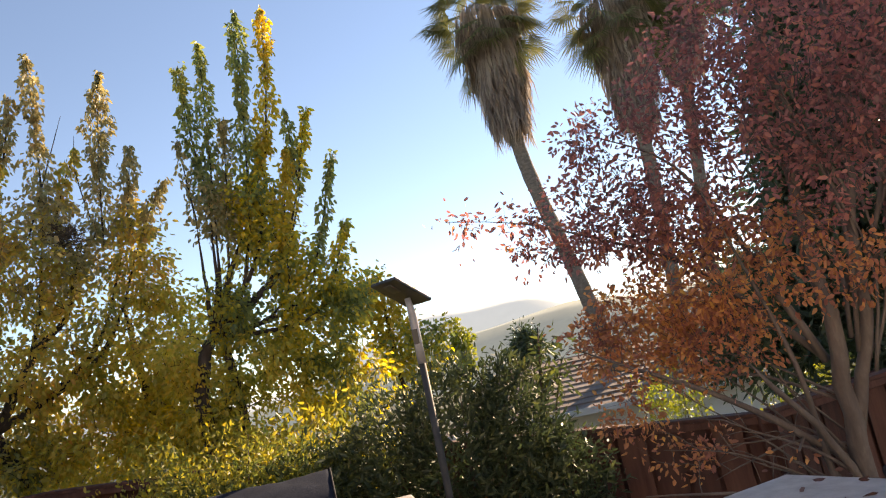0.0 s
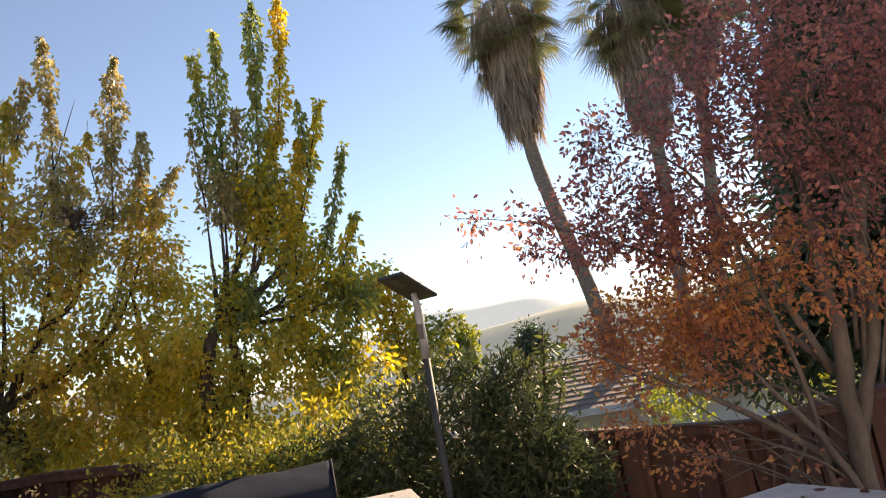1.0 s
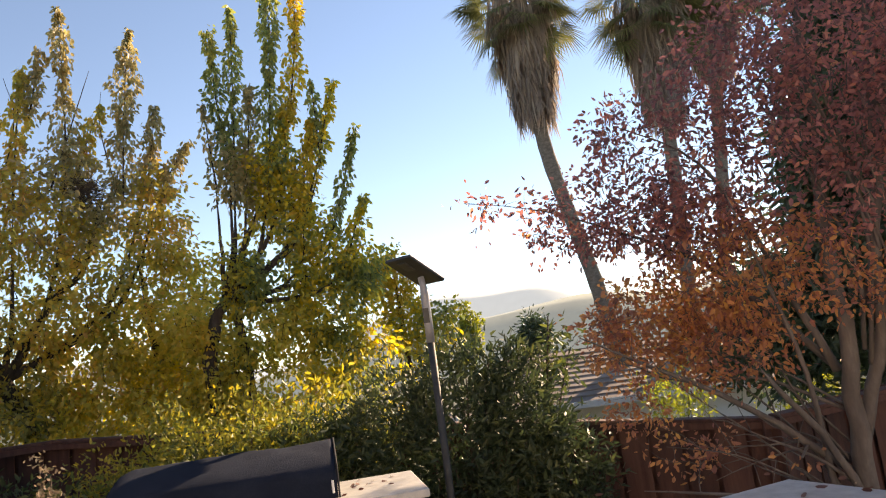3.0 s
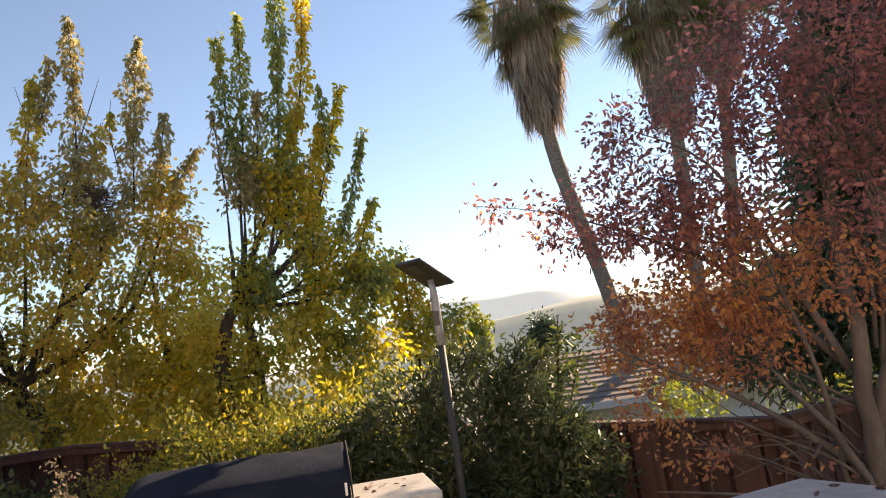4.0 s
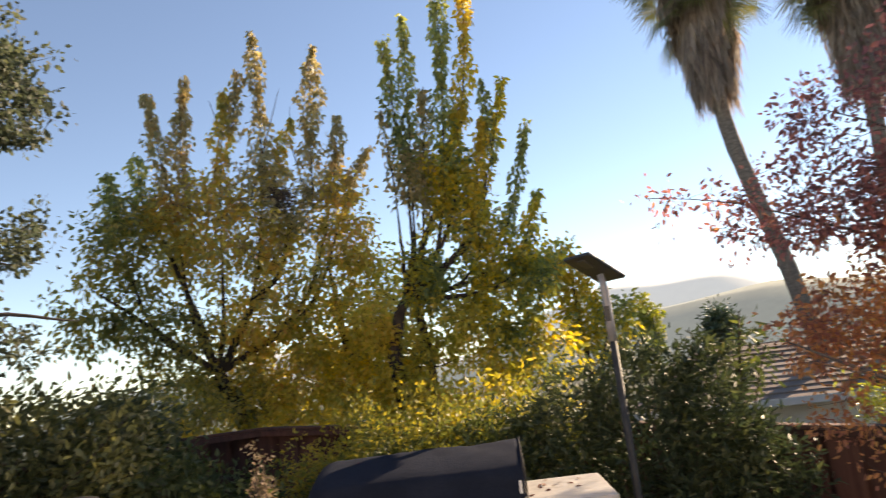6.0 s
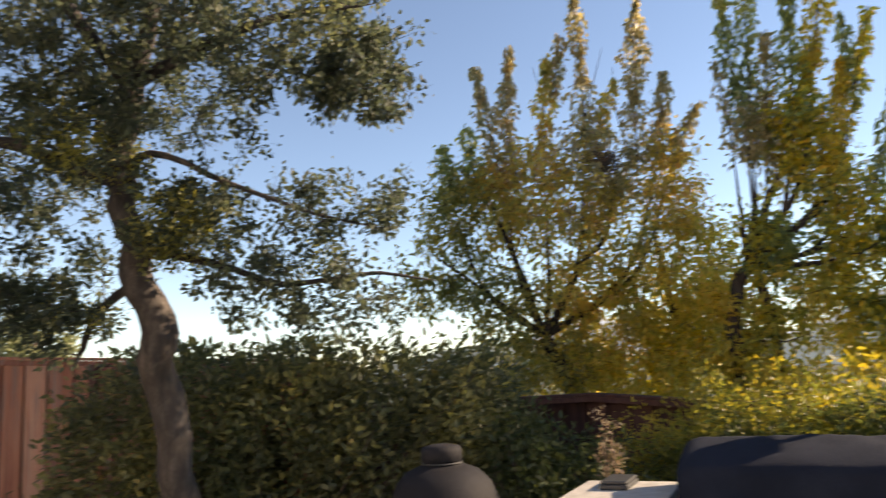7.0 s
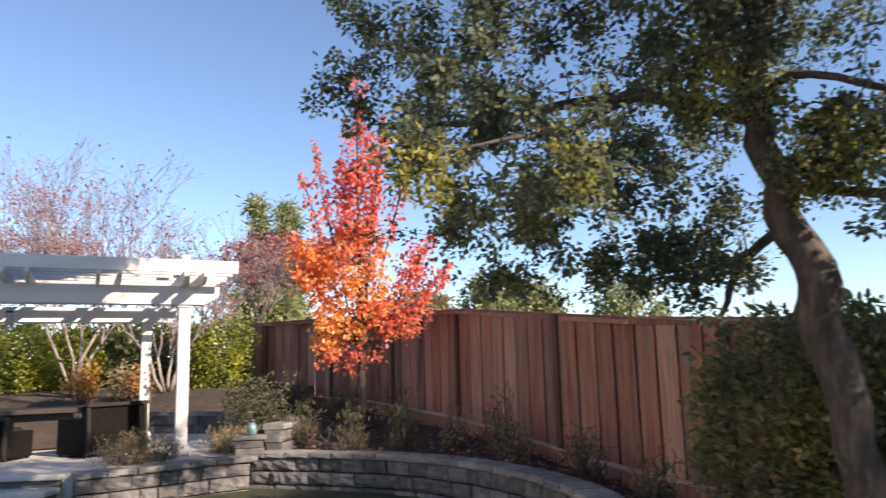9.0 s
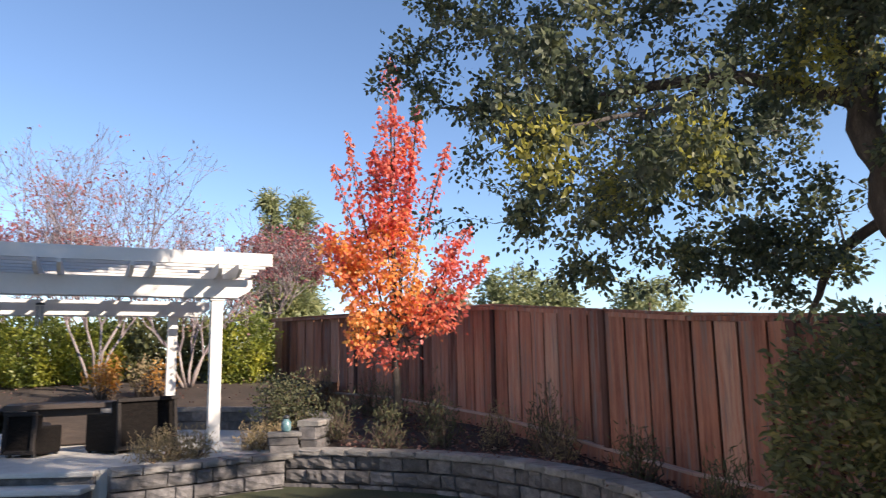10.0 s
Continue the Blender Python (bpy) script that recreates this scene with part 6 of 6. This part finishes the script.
shrub("rose_bush", (-12.75, -5.75, 0.36), [((-12.75, -5.75, 0.95), (0.5, 0.5, 0.5), 1), ((-13.3, -6.2, 0.95), (0.45, 0.45, 0.55), 0.8)], 2600, (0.06, 0.03), "sage", "thin rose bush in the bed by the lantern", seed=130, stems=30, hollow=0.2)
shrub("dry_flower", (-5.0, 4.25, -0.2), [((-5.02, 4.24, 1.02), (0.07, 0.07, 0.22), 1), ((-5.02, 4.24, 0.6), (0.16, 0.16, 0.36), 0.8)], 420, (0.036, 0.018), "pink_seed", "faded pinkish seed heads on a tall dry plant", seed=131, stems=18, hollow=0.1)
# fallen leaves on the mulch
rng = np.random.default_rng(9)
wl, fl = curve_pts([(x, y, 0.37) for x, y in WALL], 60), curve_pts([(x, y, z - 0.2) for x, y, z in FENCE], 60)
ii, uu = rng.integers(4, 58, 2600), rng.uniform(0.05, 1.0, 2600)
lp = np.array([(wl[i].lerp(fl[i], u)[:]) for i, u in zip(ii, uu)]) + rng.normal(size=(2600, 3)) * np.array([0.08, 0.08, 0.0]) + np.array([0, 0, 0.035])
ld = rng.normal(size=(2600, 3)) * np.array([1, 1, 0.15])
lt = part("leaf_litter", leaves(lp, ld, 0.05, 0.035, rng), M["rust_leaf"], None)
tagged(lt, "fallen rust-red and tan leaves on the mulch", "leaf litter", kind="stuff")
lp = np.stack([rng.uniform(-20, -15.6, 800), rng.uniform(-19, -8, 800), np.zeros(800)], 1)
lp[:, 2] = 0.8 + np.minimum(0.5, 0.22 * (-15.45 - lp[:, 0]) / 1.25) + 0.01 * (-15.45 - lp[:, 0])
lt = part("leaf_litter", leaves(lp, rng.normal(size=(800, 3)) * np.array([1, 1, 0.1]), 0.05, 0.03, rng), M["rust_leaf"], None)
tagged(lt, "fallen leaves scattered over the bare bank", "leaf litter", kind="stuff")
# a few leaves on the counters
for nm, cx, cy, z, sx, n in (("leaf_litter", -2.72, 4.5, 0.93, 0.22, 16), ("leaf_litter", -0.3, 3.5, 0.926, 0.3, 26)):
    lp = np.stack([rng.normal(cx, sx, n), rng.normal(cy, sx * 0.8, n), np.full(n, z)], 1)
    keep = part(nm, leaves(lp, rng.normal(size=(n, 3)) * np.array([1, 1, 0.02]), 0.045, 0.022, rng), M["rust_leaf"], None)
    tagged(keep, "a few small fallen leaves on the stone counter", "leaf litter", kind="stuff")

# ---- behind the pergola ----
# hedge light put into leaf colour: lime in sun, dark green in shade
for k, (x, y, r, h) in enumerate([(-17.3, -18.6, 1.0, 0.95), (-17.7, -17.1, 1.0, 1.0), (-18.2, -15.6, 0.95, 1.0), (-18.8, -14.3, 0.8, 0.85), (-16.9, -20.2, 1.1, 1.0)]):
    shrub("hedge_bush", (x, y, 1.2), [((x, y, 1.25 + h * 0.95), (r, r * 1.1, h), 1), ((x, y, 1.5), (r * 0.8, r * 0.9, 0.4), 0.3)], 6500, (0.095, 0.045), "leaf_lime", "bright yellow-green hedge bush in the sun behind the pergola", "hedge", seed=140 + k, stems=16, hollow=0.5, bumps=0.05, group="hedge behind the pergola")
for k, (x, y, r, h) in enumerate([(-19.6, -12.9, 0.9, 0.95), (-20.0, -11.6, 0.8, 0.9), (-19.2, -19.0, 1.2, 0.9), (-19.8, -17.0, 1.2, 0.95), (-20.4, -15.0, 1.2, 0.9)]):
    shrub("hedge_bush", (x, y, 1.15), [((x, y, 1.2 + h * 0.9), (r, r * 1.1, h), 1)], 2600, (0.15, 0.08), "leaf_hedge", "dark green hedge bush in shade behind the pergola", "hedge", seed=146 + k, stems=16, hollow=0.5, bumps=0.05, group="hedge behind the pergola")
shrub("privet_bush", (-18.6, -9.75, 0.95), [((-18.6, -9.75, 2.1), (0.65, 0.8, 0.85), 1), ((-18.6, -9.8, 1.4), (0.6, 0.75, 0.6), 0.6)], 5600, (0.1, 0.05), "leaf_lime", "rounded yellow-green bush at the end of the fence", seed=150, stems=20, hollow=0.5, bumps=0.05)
for k, (x, y, r, n, mt) in enumerate([(-16.3, -11.95, 0.36, 750, "leaf_copper"), (-16.6, -11.1, 0.34, 380, "dry_plant"), (-16.5, -10.6, 0.3, 300, "leaf_copper")]):
    shrub("copper_shrub", (x, y, 0.85), [((x, y, 1.4), (r, r * 0.9, 0.36), 1)], n, (0.085, 0.036), mt, "coppery orange autumn shrub on bare stems behind the terrace" if k == 0 else "thin brown autumn shrub behind the terrace", seed=155 + k, stems=30, hollow=0.1, bumps=0.15)


M["bark_twig"] = surface("bark_twig", [(0.2, (0.13, 0.1, 0.105)), (0.5, (0.21, 0.17, 0.175)), (0.8, (0.34, 0.29, 0.285))], 4, 25, 0.85, 0.3, stretch=(2, 2, 0.5))


def bare_tree(at, h, lean, seed, leafn, label):
    """several stems that fork again and again into a haze of fine twigs; leafn: leaves left on the twig ends"""
    rng = np.random.default_rng(seed)
    root = thing("crape_myrtle", at, label, "tree", "thinly leaved trees behind the pergola")
    fine, ends = Tubes(), []

    def fork(tub, p, d, length, r, depth):
        q = p + d * length
        mid = (p + q) / 2 + rng.normal(size=3) * length * 0.06
        tub.add([p, mid, q], [r, r * 0.85, r * 0.68], 6 if r > 0.012 else 3)
        if depth == 0:
            ends.append(q)
            return
        for k in range(3 if depth % 2 else 2):
            turn = rng.normal(size=3) * (0.34 + 0.05 * (5 - depth))
            nd = d + turn + np.array([0, 0, 0.14])
            fork(fine, q, nd / np.linalg.norm(nd), length * rng.uniform(0.62, 0.9), r * rng.uniform(0.62, 0.76), depth - 1)

    for k in range(5):
        w = k * 1.257 + rng.uniform(-0.3, 0.3)
        d = np.array([math.cos(w) * lean, math.sin(w) * lean, 1.0])
        tub = Tubes()
        fork(tub, np.array([math.cos(w) * 0.08, math.sin(w) * 0.08, 0.0]), d / np.linalg.norm(d), h * rng.uniform(0.3, 0.4), 0.04, 6)
        part("stem", tub.data(), M["bark_pale"], root, smooth=True)
    tagged(part("twig_work", fine.data(), M["bark_twig"], root), kind="stuff")
    E0 = np.array(ends)
    if leafn:
        P = E0[rng.integers(0, len(E0), leafn)] + rng.normal(size=(leafn, 3)) * 0.1
        tagged(part("crown", leaves(P, rng.normal(size=(leafn, 3)) + np.array([0, 0, -0.6]), 0.08, 0.05, rng), M["leaf_plum"], root), kind="stuff")
    return root


bare_tree((-17.2, -12.9, 1.15), 4.3, 0.42, 201, 450, "nearly leafless crape myrtle with pinkish twigs")
bare_tree((-19.3, -18.2, 1.1), 3.9, 0.4, 202, 6000, "crape myrtle keeping its dark red leaves")
bare_tree((-21.6, -12.9, 1.1), 3.7, 0.4, 203, 800, "nearly leafless crape myrtle with pinkish twigs")
bare_tree((-17.7, -10.7, 1.1), 2.5, 0.4, 204, 260, "small crape myrtle with pale bent stems")
bare_tree((-18.2, -21.8, 1.1), 4.6, 0.4, 205, 3000, "tall thinly leaved crape myrtle with red leaves")
bare_tree((-20.6, -15.6, 1.1), 4.0, 0.42, 206, 1200, "nearly leafless crape myrtle with pinkish twigs")
bare_tree((-23.5, -12.0, 1.1), 3.8, 0.34, 207, 600, "nearly leafless crape myrtle with pinkish twigs")


def conifer(at, h, r, seed, foliage, label, n=260, per=44, leaf=(0.34, 0.08)):
    x, y, z = at
    rr = np.random.default_rng(seed)
    blobs = []
    for k in range(9):
        u = k / 8
        w = rr.uniform(0, 6.28)
        rad = r * (1 - 0.8 * u) * rr.uniform(0.8, 1.2)
        blobs.append(((x + math.cos(w) * rad * 0.3, y + math.sin(w) * rad * 0.3, z + h * (0.18 + 0.78 * u)), (rad, rad, h * 0.06), (1 - 0.75 * u)))
    tree("pine_tree", at, [[(*at, 0.18), (x, y, z + h * 0.5, 0.12), (x, y, z + h, 0.03)]], blobs, n, per, leaf, 0.5, "bark_brown", foliage, label, seed=seed, hollow=0.1, twig=0.02)


# far pines take the needle colour that already holds the haze
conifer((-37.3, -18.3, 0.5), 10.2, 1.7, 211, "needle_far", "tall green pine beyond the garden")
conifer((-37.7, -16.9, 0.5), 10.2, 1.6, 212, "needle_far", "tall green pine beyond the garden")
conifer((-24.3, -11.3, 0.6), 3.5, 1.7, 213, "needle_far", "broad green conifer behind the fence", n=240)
tree("plum_tree", (-27.2, -12.7, 0.6), [[(-27.2, -12.7, 0.6, 0.12), (-27.2, -12.6, 3, 0.08), (-27.2, -12.3, 6.6, 0.02)], [(-27.2, -12.7, 2, 0.06), (-27.3, -11.1, 6.0, 0.02)], [(-27.2, -12.7, 2, 0.06), (-27.0, -14.0, 5.6, 0.02)]],
     [((-27.2, -12.6, 5.7), (1.4, 2.2, 1.1), 1)], 130, 30, (0.12, 0.08), 0.32, "bark_brown", "leaf_plum", "dark red-leaved plum tree beyond the fence", seed=214)
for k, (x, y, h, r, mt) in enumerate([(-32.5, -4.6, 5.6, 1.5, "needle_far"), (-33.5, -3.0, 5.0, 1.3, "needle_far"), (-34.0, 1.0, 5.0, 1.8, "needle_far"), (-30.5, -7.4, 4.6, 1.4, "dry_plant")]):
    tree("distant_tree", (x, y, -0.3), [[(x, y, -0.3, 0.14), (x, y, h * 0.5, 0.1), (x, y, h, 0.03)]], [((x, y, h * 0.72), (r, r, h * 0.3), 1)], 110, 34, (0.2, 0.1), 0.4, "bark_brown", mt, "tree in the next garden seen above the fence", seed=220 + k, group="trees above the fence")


# ---- houses ----
def window(root, w, h, m):
    fr = part("window_frame", a_box((w + 0.12, 0.06, h + 0.12), m, 0.008), M["white"], root)
    part("pane", a_box((w, 0.03, h), m @ pose(0, -0.025, 0), 0.0), M["glass_dark"], fr)


h1 = thing("house", (-24.8, -34.4, 0.5), "beige stucco house beyond the hedge", "house", turn=-50)
part("wall", a_box((9, 8, 8.4), pose(-0.2, 0, 4.2), 0.02), M["stucco"], h1)
bm = bmesh.new()
q = [bm.verts.new(p) for p in ((-4.95, -4.3, 8.35), (4.6, -4.3, 8.35), (4.6, 4.3, 8.35), (-4.95, 4.3, 8.35), (-2.5, 0, 10.2), (2.2, 0, 10.2))]
for f in ((0, 1, 5, 4), (1, 2, 5), (2, 3, 4, 5), (3, 0, 4), (3, 2, 1, 0)):
    bm.faces.new([q[i] for i in f])
part("roof", bm, M["roof_tile"], h1)
for x in (-2.5, 1.5):
    window(h1, 1.2, 1.3, pose(x, 4.02, 6.4, 0, 0, 180))

# the neighbours' house below, with rows of roof tiles
h2 = thing("house", (-3.3, 22.5, -2.95), "neighbouring white house with a brown tiled roof, lower down", "house", turn=18)
part("wall", a_box((11, 6, 3.1), pose(0.6, 1.2, 1.55), 0.02), M["stucco_white"], h2)
rows_n = 11
for k in range(rows_n):
    u = k / rows_n
    y, z = -2.3 + 3.4 * u, 3.05 + 1.3 * u
    half = 5.6 - 2.0 * u
    c = part("tile_course", a_box((2 * half, 0.42, 0.07), pose(-0.2, y, z, 14.0), 0.01), M["roof_tile"], h2)
part("back_roof", a_box((7.0, 3.6, 0.08), pose(-0.2, 2.75, 3.7, -20.0), 0.01), M["roof_tile"], h2)
part("fascia", a_box((11.2, 0.05, 0.18), pose(-0.2, -2.5, 2.94), 0.01), M["white"], h2)

# small trees beyond the bush
tree("distant_tree", (-7.3, 25.0, -2.6), [[(-7.3, 25.0, -2.6, 0.12), (-7.3, 25, 0.5, 0.08), (-7.2, 25, 2.6, 0.02)]], [((-7.2, 25, 1.9), (0.6, 0.6, 0.9), 1)], 70, 34, (0.16, 0.06), 0.3, "bark_brown", "needle", "small dark tree in front of the hills", seed=231)
tree("distant_tree", (-7.4, 19.4, -2.4), [[(-7.4, 19.4, -2.4, 0.1), (-7.4, 19.4, 1, 0.05), (-7.4, 19.4, 3.0, 0.01)]], [((-7.4, 19.4, 2.3), (0.28, 0.28, 0.75), 1)], 40, 30, (0.11, 0.07), 0.2, "bark_brown", "leaf_lime", "slim yellow-leaved young tree", seed=232)
tree("bay_sapling", (-2.3, 7.75, -0.8), [[(-2.3, 7.75, -0.8, 0.03), (-2.35, 7.7, 0.8, 0.02), (-2.2, 7.75, 1.9, 0.006)], [(-2.35, 7.7, 0.6, 0.015), (-2.05, 7.75, 1.5, 0.005)]], [((-2.2, 7.75, 1.45), (0.25, 0.2, 0.4), 1)], 22, 14, (0.1, 0.03), 0.15, "bark_brown", "leaf_dark", "spindly sapling rising above the fence", seed=233)
for x, y in ((-1.6, 13.2), (0.2, 13.4), (1.0, 12.9)):
    shrub("garden_shrub", (x, y, -1.75), [((x, y, 0.1), (0.5, 0.4, 1.1), 1)], 1500, (0.09, 0.03), "leaf_lime", "yellow-green shrub in the next garden above the fence", seed=int(300 + x * 10), stems=16, hollow=0.3, bumps=0.15, group="shrubs beyond the fence")
